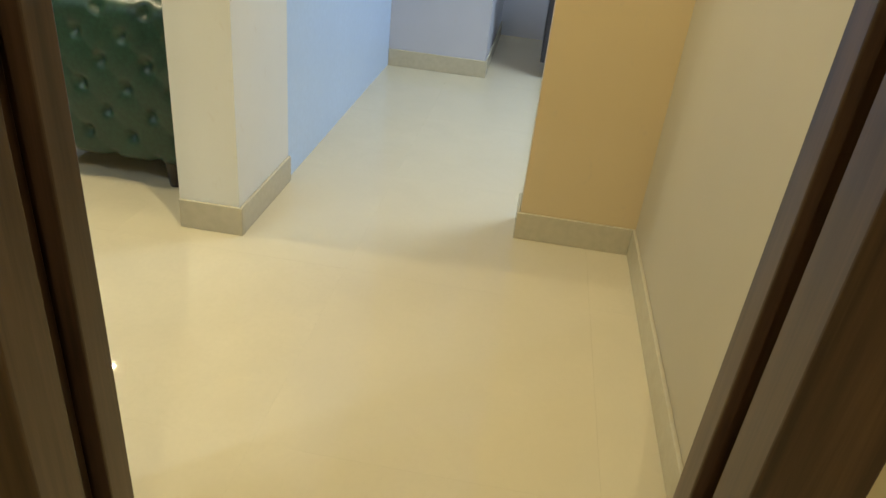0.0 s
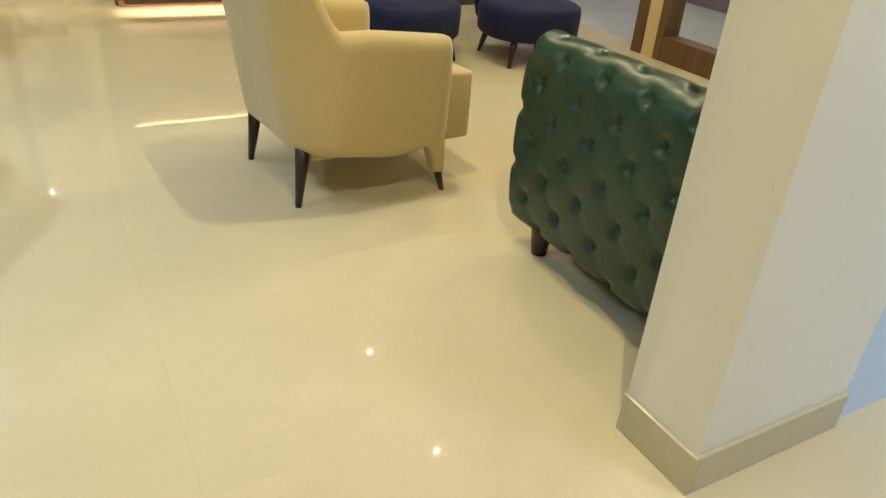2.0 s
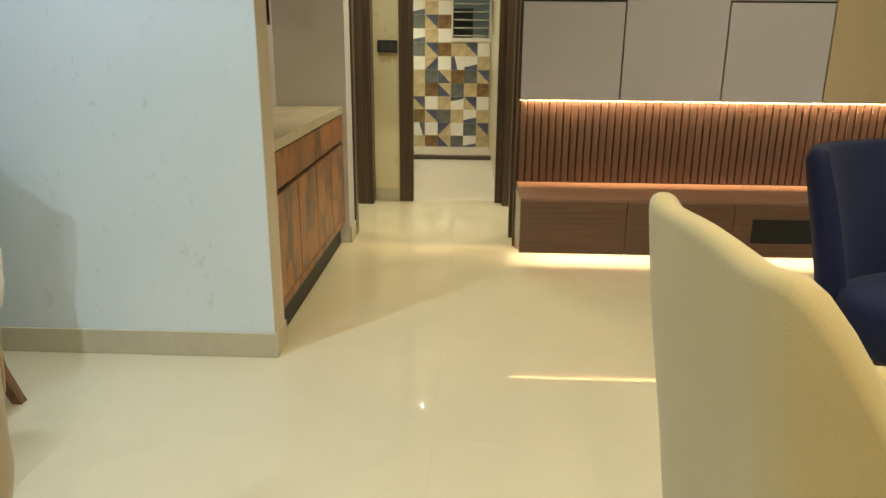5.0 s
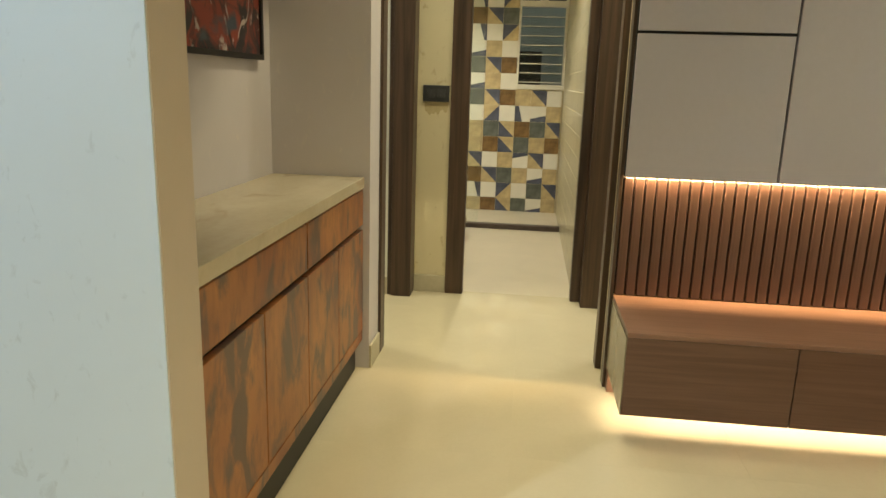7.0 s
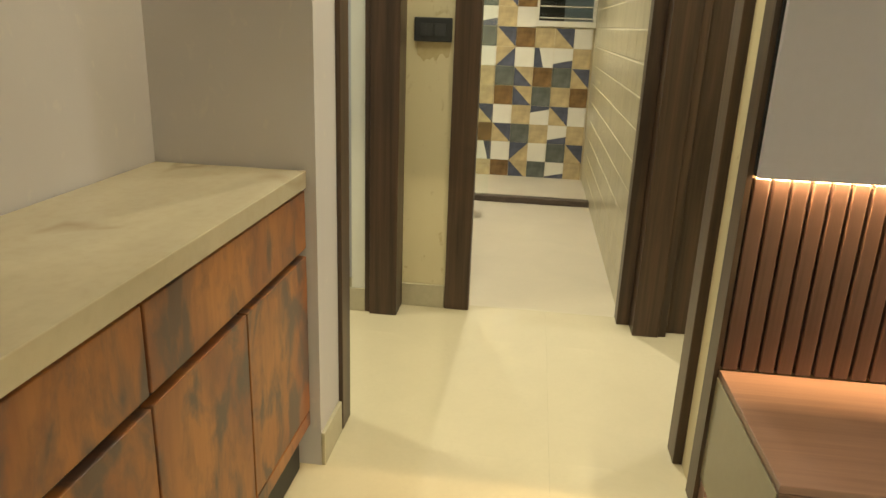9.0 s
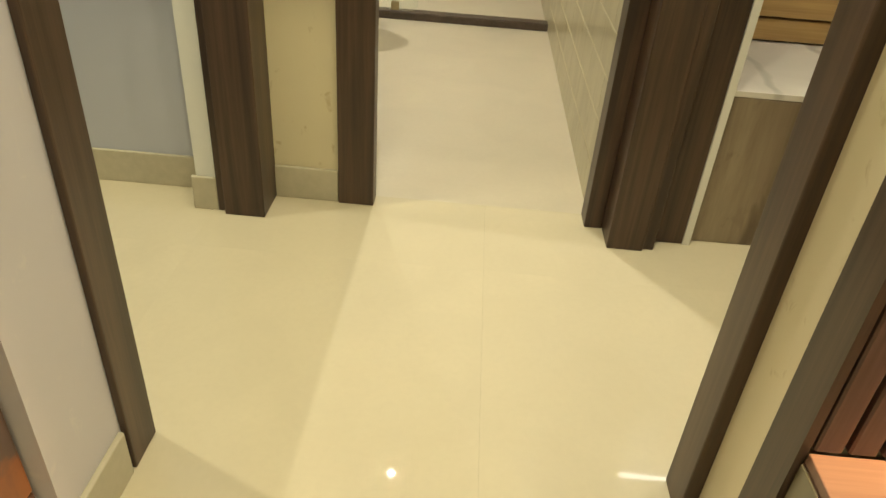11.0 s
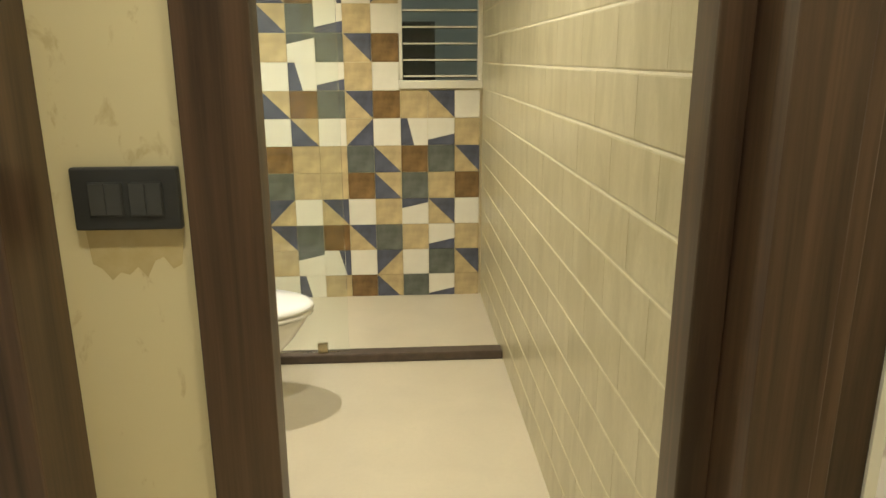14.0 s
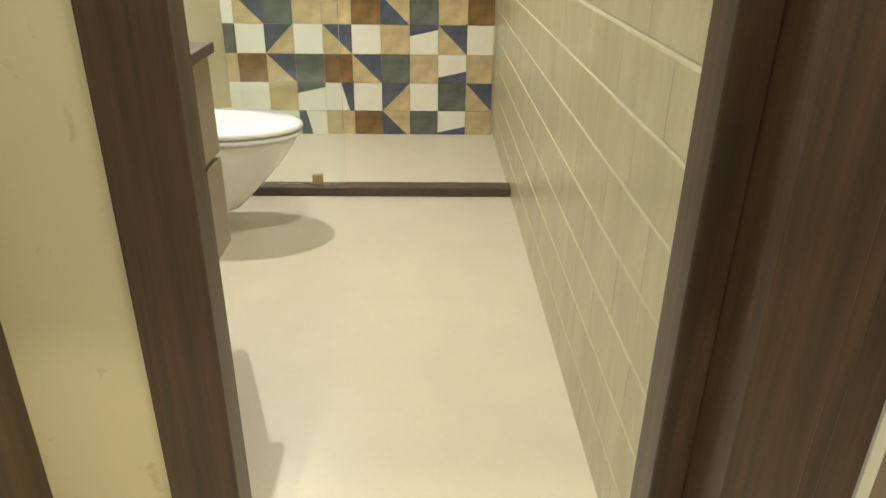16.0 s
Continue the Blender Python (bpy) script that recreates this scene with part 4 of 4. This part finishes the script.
# ---- kitchen counter ----
kc = thing("kitchen_counter", "slate blue kitchen counter with white top", "counter", m=pose(4.28, -1.58, 0))
bm = bmesh.new(); box(bm, 0.03, 0.62, 0.0, 2.04, 0.10, 0.83)
part("body", bm, M["kitchen_base"], kc)
bm = bmesh.new(); box(bm, 0.07, 0.60, 0.0, 2.00, 0.0, 0.10)
part("plinth", bm, M["black"], kc)
bm = bmesh.new(); box(bm, 0.0, 0.62, 0.0, 2.065, 0.832, 0.87, 0.004)
part("worktop", bm, M["black_top"], kc, "white stone worktop")
for i in range(4):
    bm = bmesh.new(); box(bm, 0.010, 0.029, i * 0.51 + 0.004, (i + 1) * 0.51 - 0.004, 0.105, 0.825, 0.002)
    part("door", bm, M["kitchen_base"], kc)


# ---- picture over the sideboard ----
pm, pnt, pb = nodes_of("abstract_canvas")
pv = coords(pnt, (1, 4, 4))
c1 = mixcol(pnt, ramp(pnt, noise_of(pnt, pv, 1.3, 5, 0.6, 1.5), 0.45, 0.56), (0.02, 0.02, 0.025), (0.30, 0.05, 0.03))
c1 = mixcol(pnt, ramp(pnt, noise_of(pnt, coords(pnt, (1, 5, 3), rot=(0.4, 0, 0)), 1.7, 4, 0.6, 2.0), 0.60, 0.68), c1, (0.55, 0.50, 0.45))
c1 = mixcol(pnt, ramp(pnt, noise_of(pnt, coords(pnt, (1, 3, 6)), 1.1, 3), 0.62, 0.7), c1, (0.06, 0.09, 0.12))
pnt.links.new(c1, pb.inputs["Base Color"])
pb.inputs["Roughness"].default_value = 0.4
pic = thing("picture_frame", "dark abstract painting in a thin black frame", "picture", m=pose(-0.249, 5.60, 1.31))
bm = bmesh.new(); box(bm, 0.002, 0.016, 0.02, 0.73, 0.02, 0.58)
part("canvas", bm, pm, pic, "dark red and grey abstract canvas")
for b in ((0, 0.75, 0, 0.02), (0, 0.75, 0.58, 0.60), (0, 0.02, 0.02, 0.58), (0.73, 0.75, 0.02, 0.58)):
    bm = bmesh.new(); box(bm, 0.001, 0.026, b[0], b[1], b[2], b[3], 0.002)
    part("frame", bm, M["black"], pic)


# ---- switch plate ----
sw = thing("switch_plate", "anthracite switch plate with two rocker pairs on the wall", "switch", m=pose(0.204, 7.722, 1.14))
bm = bmesh.new(); box(bm, 0, 0.152, -0.014, -0.0005, 0, 0.092, 0.004, 3)
part("plate", bm, M["plastic"], sw)
for x0 in (0.024, 0.080):
    bm = bmesh.new()
    box(bm, x0, x0 + 0.049, -0.0170, -0.013, 0.021, 0.071, 0.0015, 2)
    seat_ = part("module", bm, M["plastic"], sw)
    for k in range(2):
        bm = bmesh.new()
        box(bm, x0 + 0.002 + k * 0.0227, x0 + 0.0243 + k * 0.0227, -0.0188, -0.0165, 0.023, 0.069, 0.001, 2)
        part("rocker", bm, M["rocker"], seat_, "matt grey rocker")


# ragged patch, darker than the paint, about as wide as the plate above
TAN_PATCH, snt, sb = nodes_of("ragged_tan_patch")
sc = mixcol(snt, ramp(snt, noise_of(snt, coords(snt, (1, 1, 1)), 30, 4), 0.35, 0.7), (0.50, 0.40, 0.21), (0.56, 0.46, 0.26))
snt.links.new(sc, sb.inputs["Base Color"])
sb.inputs["Roughness"].default_value = 0.5
bm = bmesh.new()
depths = [0.052, 0.060, 0.078, 0.066, 0.070, 0.058, 0.074, 0.049, 0.043, 0.062, 0.055]
edge = [(0.012 + 0.013 * i, -d) for i, d in enumerate(depths)]
ring = [(0.008, 0.0)] + [(x, z) for x, z in edge] + [(0.150, 0.0)]
loft(bm, [[(x, y, z) for x, z in ring] for y in (-0.0008, -0.0001)])
tan_patch = part("trim_tan_patch", bm, TAN_PATCH)
tan_patch.matrix_world = pose(0.204, 7.722, 1.139)
tagged(tan_patch, "ragged tan patch on the paint below the switch plate", "stain", kind="structure")


# ---- prayer platform beside the bathroom ----
STREAK, knt, kb = nodes_of("grey_streaked_stone")
kv = coords(knt, (5.5, 5.5, 0.9), rot=(0, 0.12, 0))
kc_ = mixcol(knt, ramp(knt, noise_of(knt, kv, 1.5, 5, 0.6, 0.5), 0.35, 0.68), (0.33, 0.265, 0.18), (0.185, 0.135, 0.088))
kc_ = mixcol(knt, ramp(knt, noise_of(knt, coords(knt, (6, 6, 3)), 1.6, 4, 0.6, 0.4), 0.56, 0.70), kc_, mixcol(knt, 0.7, kc_, (0.10, 0.068, 0.045)))
kc_ = mixcol(knt, ramp(knt, noise_of(knt, coords(knt, (60, 60, 6)), 1.2, 3), 0.4, 0.8), kc_, mixcol(knt, 0.25, kc_, (0.14, 0.10, 0.065)))
knt.links.new(kc_, kb.inputs["Base Color"])
kb.inputs["Roughness"].default_value = 0.35
pl = thing("marble_platform", "low streaked stone platform with white marble top", "platform", m=pose(1.428, 7.665, 0))
bm = bmesh.new(); box(bm, 0.0, 1.30, 0.0, 0.66, 0.0, 0.452, 0.003)
part("body", bm, STREAK, pl)
bm = bmesh.new(); box(bm, 0.0, 1.30, 0.0, 0.66, 0.4535, 0.470, 0.001)
part("top", bm, marble("white_veined_marble", (0.74, 0.70, 0.64), (0.45, 0.42, 0.38), (1, 1, 1)), pl, "white veined marble top")
GOLDWOOD = wood("honey_wood", (0.50, 0.33, 0.13), (0.36, 0.22, 0.08), 0.4, axis="X")
for i in range(4):
    z0 = 0.475 + i * 0.075
    bm = bmesh.new(); box(bm, 0.0, 1.30, 0.50 - i * 0.006, 0.66, z0, z0 + 0.068, 0.004)
    part("step", bm, GOLDWOOD, pl, "honey wood step")
for i in range(3):
    z0 = 0.80 + i * 0.22
    bm = bmesh.new(); box(bm, 0.0, 1.30, 0.46, 0.66, z0, z0 + 0.018, 0.003)
    part("shelf", bm, M["ceramic"], pl, "white shelf")
for i, (sx, r, h, z) in enumerate(((0.06, 0.035, 0.06, 0.819), (0.17, 0.045, 0.09, 0.819), (0.10, 0.04, 0.12, 1.039))):
    v = thing("bowl", "small white ceramic bowl on the prayer shelf", "bowl", "bowls on the prayer shelf", m=pose(1.428 + sx, 8.22, z))
    bm = bmesh.new()
    tube(bm, [(0, 0, 0), (0, 0, h * 0.2), (0, 0, h * 0.6), (0, 0, h)], [r * 0.5, r * 0.7, r, r * 0.95], 14)
    part("body", bm, M["ceramic"], v, smooth=True)


# ---- bathroom ----
curb = tagged(slab("shower_curb", (-0.308, 1.136, 9.765, 9.845, 0, 0.042), M["curb"], None, 0.006), "dark brown stone curb of the shower", "shower curb")

scr = thing("shower_screen", "clear glass shower screen standing on the curb", "shower screen", m=pose(-0.308, 9.80, 0.042))
bm = bmesh.new(); box(bm, 0.0, 0.72, 0.0, 0.008, 0.002, 1.95, 0.001, 1)
g = part("pane", bm, M["glass"], scr)
g.visible_shadow = False
for zz in (0.0, 1.90):
    bm = bmesh.new(); box(bm, 0.575, 0.620, -0.010, 0.018, zz, zz + 0.048, 0.003)
    part("clamp", bm, M["brass"], scr, "brushed metal clamp")

wc = thing("toilet", "white wall-hung toilet with closed lid", "toilet", m=pose(-0.305, 9.42, 0))


def egg(w, l, z, x0=0.0, n=28):
    out = []
    for i in range(n):
        a = 2 * math.pi * i / n
        x, y = math.cos(a), math.sin(a)
        sq = 1.0 if x > 0 else 0.72
        out.append((x0 + l / 2 + l / 2 * (x if x > 0 else -abs(x) ** sq), w / 2 * (abs(y) ** (1.0 if x > 0 else 0.7)) * (1 if y >= 0 else -1), z))
    return out


bm = bmesh.new()
loft(bm, [egg(0.20, 0.30, 0.085), egg(0.23, 0.36, 0.10), egg(0.27, 0.43, 0.17), egg(0.32, 0.53, 0.28), egg(0.35, 0.575, 0.345), egg(0.36, 0.590, 0.372), egg(0.355, 0.585, 0.380)])
part("bowl", bm, M["ceramic"], wc, smooth=True)
bm = bmesh.new()
loft(bm, [egg(0.355, 0.575, 0.383, 0.02), egg(0.372, 0.592, 0.388, 0.02), egg(0.372, 0.592, 0.400, 0.02), egg(0.355, 0.575, 0.404, 0.02)])
part("seat", bm, M["ceramic"], wc, smooth=True)
bm = bmesh.new()
loft(bm, [egg(0.365, 0.580, 0.407, 0.022), egg(0.378, 0.594, 0.411, 0.022), egg(0.376, 0.590, 0.424, 0.022), egg(0.355, 0.565, 0.433, 0.025), egg(0.24, 0.42, 0.438, 0.06)])
part("lid", bm, M["ceramic"], wc, smooth=True)

bv = thing("bathroom_vanity", "taupe wall-hung bathroom vanity with two drawers", "vanity", m=pose(-0.308, 8.02, 0))
bm = bmesh.new(); box(bm, 0.0, 0.50, 0.0, 0.68, 0.28, 0.80)
part("body", bm, M["taupe"], bv)
for z0, z1 in ((0.28, 0.53), (0.545, 0.80)):
    bm = bmesh.new(); box(bm, 0.501, 0.520, 0.002, 0.678, z0, z1, 0.003)
    part("drawer", bm, M["taupe"], bv)
bm = bmesh.new(); box(bm, 0.0, 0.535, -0.01, 0.69, 0.802, 0.83, 0.003)
part("top", bm, M["frame"], bv, "dark brown counter")

# window with glass louvres
win = thing("window_2", "cream louvred bathroom window with glass blades", "window", kind="structure")
X0, X1, Z0, Z1, YW = 0.665, 1.137, 1.215, 2.290, 10.733
for b in ((X0, X0 + 0.026, YW, YW + 0.06, Z0 + 0.045, Z1), (X1 - 0.026, X1, YW, YW + 0.06, Z0 + 0.045, Z1), (X0, X1, YW - 0.012, YW + 0.06, Z0, Z0 + 0.045),
          (X0 + 0.026, X1 - 0.026, YW, YW + 0.06, 1.985, 2.040), (X0 + 0.026, X1 - 0.026, YW, YW + 0.06, 2.225, Z1), (0.862, 0.940, YW, YW + 0.06, 2.040, 2.225)):
    slab("frame", b, M["white_metal"], win, 0.003)
for a, b in ((X0 + 0.028, 0.860), (0.942, X1 - 0.028)):
    for q in ((a, a + 0.006, 2.042, 2.223), (b - 0.006, b, 2.042, 2.223), (a + 0.006, b - 0.006, 2.042, 2.048), (a + 0.006, b - 0.006, 2.217, 2.223)):
        slab("gasket", (q[0], q[1], YW + 0.004, YW + 0.03, q[2], q[3]), M["black"], win)
    slab("pane", (a + 0.006, b - 0.006, YW + 0.012, YW + 0.016, 2.048, 2.217), M["mesh"], win, label="grey fly mesh pane")
nl = 8
for i in range(nl):
    z = 1.290 + i * 0.0875
    bm = bmesh.new(); box(bm, X0 + 0.028, X1 - 0.028, -0.052, 0.052, -0.0025, 0.0025)
    o = part("louvre", bm, M["louvre_glass"], win, "frosted glass blade")
    o.matrix_local = pose(0, YW + 0.045, z + 0.03, 62, 0, 0)
    bm = bmesh.new(); box(bm, X0 + 0.028, X1 - 0.028, YW + 0.012, YW + 0.022, z - 0.012, z - 0.003, 0.001, 1)
    part("blade_edge", bm, M["white_metal"], win)

structure("backdrop_shaft", (-1.5, 0.92, 11.75, 11.85, -1, 1.62), M["dark_stone"], "dark neighbouring wall outside the bathroom window")
structure("backdrop_shaft_wall", (-1.5, 3.0, 12.2, 12.3, -1, 6), M["shaft"], "grey neighbouring wall outside the bathroom window")


# patterned wall tiles: letters give the glaze, marks give the cut
PATTERN = """
T W \\NT B \\TN S . . .
\\TN B T VWN W /NT . . .
/TN W VNW B \\TN S . . .
S \\NT B VWN W /NT . . .
B \\NT S HWN T W . . .
W T HSW S \\TN B . . .
/TN W VNW HWN T W . . .
S \\NT B S \\TN B T \\TN W
T W \\NT W /TN W VNW HWN T
\\TN B T T S \\NT B S \\TN
\\TN S T T B \\NT S T B
W /NT W \\TN W T HNW \\TN W
B \\TN S B \\TN S T HWN T
W T HSW VWN W /NT W S \\TN
/TN W VNW T B \\NT S HWN T
"""
GLAZE = {k: plain(f"{n}_glazed_tile", c, 0.22, vary=v, grain=14, bumps=0.04) for k, n, c, v in (
    ("W", "ivory", (0.72, 0.68, 0.56), 0.04), ("T", "sand", (0.50, 0.385, 0.20), 0.24), ("B", "rust_brown", (0.20, 0.115, 0.042), 0.45),
    ("S", "slate_green", (0.12, 0.13, 0.108), 0.35), ("N", "slate_blue", (0.085, 0.092, 0.125), 0.32))}
P15 = 0.1533
G = 0.0009
YT = 10.742


def glazed(points, key, parent, at):
    """One flat piece of tile, its outline in x and z, with thickness towards the wall."""
    bm = bmesh.new()
    f = [bm.verts.new((x, 0.0, z)) for x, z in points]
    b = [bm.verts.new((x, 0.007, z)) for x, z in points]
    n = len(f)
    bm.faces.new(f)
    bm.faces.new(b[::-1])
    for i in range(n):
        bm.faces.new((f[i], b[i], b[(i + 1) % n], f[(i + 1) % n]))
    o = part("tile", bm, GLAZE[key], parent)
    o.location = at
    return o


mosaic = tagged(new("trim_mosaic"), "patterned ivory, sand, brown and slate wall tiles", "wall tiles", kind="structure")
rows = [r.split() for r in PATTERN.strip().split("\n")]
A0, A1 = G, P15 - G
for r, cells in enumerate(rows):
    z0 = 2.2795 - (r + 1) * P15
    for c, code in enumerate(cells):
        if code == ".":
            continue
        at = (-0.2465 + c * P15, YT - 0.009, z0)
        a0, a1 = A0, A1
        if c == 8:
            a1 = A1 - 0.010
        m_ = (a0 + a1) / 2
        if len(code) == 1:
            glazed([(a0, A0), (a1, A0), (a1, A1), (a0, A1)], code, mosaic, at)
        elif code[0] == "\\":
            glazed([(a0, A0), (a1, A0), (a0, A1)], code[1], mosaic, at)
            glazed([(a1, A0 + G), (a1, A1), (a0 + G, A1)], code[2], mosaic, at)
        elif code[0] == "/":
            glazed([(a0, A0 + G), (a1 - G, A1), (a0, A1)], code[1], mosaic, at)
            glazed([(a0, A0), (a1, A0), (a1, A1 - G)], code[2], mosaic, at)
        elif code[0] == "V":
            u, w = (0.56, 0.84) if code[1] == "W" else (0.25, 0.50)
            xt, xb = a0 + (a1 - a0) * u, a0 + (a1 - a0) * w
            glazed([(a0, A0), (xb - G, A0), (xt - G, A1), (a0, A1)], code[1], mosaic, at)
            glazed([(xb, A0), (a1, A0), (a1, A1), (xt, A1)], code[2], mosaic, at)
        else:
            zl, zr = (0.20, 0.42) if code[1] == "W" else (0.62, 0.84)
            zl, zr = A0 + zl * P15, A0 + zr * P15
            glazed([(a0, A0), (a1, A0), (a1, zr - G), (a0, zl - G)], code[2], mosaic, at)
            glazed([(a0, zl), (a1, zr), (a1, A1), (a0, A1)], code[1], mosaic, at)
    glazed([(0.0, A0), (0.0605, A0), (0.0605, A1), (0.0, A1)], "TWS"[r % 3], mosaic, (-0.308, YT - 0.009, z0))


# long cream tiles on the right-hand bathroom wall, with rounded edges
ctile = tagged(new("trim_cream_tiles"), "long cream bevelled wall tiles in running bond", "wall tiles", kind="structure")
TH, TL = 0.136, 0.30


def cream_tile(w):
    bm = bmesh.new()
    e, g, k = 0.005, 0.0018, 0.0003
    loft(bm, [[(d, y, z) for y, z in ((k + i * 0.1, g + i), (w - k - i * 0.1, g + i), (w - k - i * 0.1, TH - g - i), (k + i * 0.1, TH - g - i))] for d, i in ((0.012, 0.0), (0.0026, 0.0), (0.0010, e * 0.35), (0.0, e))])
    return mesh_of("tile", bm, M["cream_tile"])


FULL = cream_tile(TL)
for r in range(18):
    z = -0.143 + r * TH
    y = 7.772 - (TL / 2 if r % 2 else 0.0)
    while y < 10.73:
        y0, y1 = max(y, 7.772), min(y + TL, 10.731)
        if y1 - y0 > 0.02:
            o = new("tile", FULL if y1 - y0 > TL - 0.001 else cream_tile(y1 - y0))
            o.parent, o.location = ctile, (1.137, y0, z)
        y += TL
slab("grout", (1.1388, 1.1498, 7.772, 10.731, 0, 2.299), M["grout"], ctile)


# ---- light profile over the platform ----
led = thing("led_profile", "white corner light profile on the platform wall", "wall light", m=pose(1.50, 8.345, 1.85))
bm = bmesh.new(); box(bm, 0.0, 0.50, -0.012, 0.004, 0.0, 0.018)
part("strip", bm, M["led_white"], led)
bm = bmesh.new(); box(bm, 0.482, 0.50, -0.012, 0.004, 0.019, 0.48)
part("strip", bm, M["led_white"], led)


# ---- ceiling lamps ----
def downlight(x, y, z, mat):
    th = thing("ceiling_light", "small round recessed ceiling downlight", "ceiling light", "recessed downlights", m=pose(x, y, z))
    bm = bmesh.new()
    bmesh.ops.create_cone(bm, cap_ends=True, segments=20, radius1=0.024, radius2=0.024, depth=0.003, matrix=Matrix.Translation((0, 0, -0.004)))
    part("lens", bm, mat, th)
    bm = bmesh.new()
    ring = [[(r * math.cos(a * math.pi / 12), r * math.sin(a * math.pi / 12), zz) for a in range(24)] for r, zz in ((0.026, -0.001), (0.026, -0.007), (0.042, -0.006), (0.044, -0.001))]
    loft(bm, ring, caps=False)
    part("rim", bm, M["white_metal"], th)


# Includes fixtures for the added balcony and foyer lamps.
for sx, sy in LIVING_AND_FILL_SPOTS + HALL_SPOTS + [PLATFORM_SPOT, BALCONY_FILL, LOBBY_SPOT]:
    downlight(sx, sy, CEIL, M["bulb"])
for sx, sy in DINING_SPOTS:
    downlight(sx, sy, CEIL, M["cool_bulb"])
# The second bath fixture belongs to the added fill lamp.
for sx, sy in BATH_SPOT_AND_FILL:
    downlight(sx, sy, 2.30, M["bulb"])


# ---- floor tiles ----
floor = tagged(new("floor"), "polished cream vitrified tile floor", "floor", kind="structure")
P = 0.80
fb = bmesh.new(); box(fb, 0.0001, P - 0.0001, 0.0001, P - 0.0001, -0.012, 0.0)
tile_mesh = mesh_of("floor_tile", fb, M["floor"])
for ix in range(-5, 7):
    for iy in range(-3, 11):
        x0, y0 = 0.017 + ix * P, 0.21 + iy * P
        x1, y1 = x0 + P, y0 + P
        if x1 < -2.1 and y1 < 1.4 or x1 < -1.8 and y0 > 5.0 or y0 > 8.4 or x0 > 5.5 or x0 > 4.5 and y0 > 1.0 or x1 < -3.45:
            continue
        if y1 > 7.768 and x0 < 1.15 and x1 > -0.31 or x1 > 4.52 and y1 > 1.5:
            tb = bmesh.new()
            xx1 = min(x1, 4.52) if y1 > 1.5 else x1
            yy1 = min(y1, 7.768) if x0 < 1.15 and x1 > -0.31 else y1
            if xx1 - x0 < 0.02 or yy1 - y0 < 0.02:
                continue
            box(tb, 0.0001, xx1 - x0 - 0.0001, 0.0001, yy1 - y0 - 0.0001, -0.012, 0.0)
            to = new("floor_tile", mesh_of("floor_tile", tb, M["floor"]))
        else:
            to = new("floor_tile", tile_mesh)
        to.parent, to.location = floor, (x0, y0, 0)
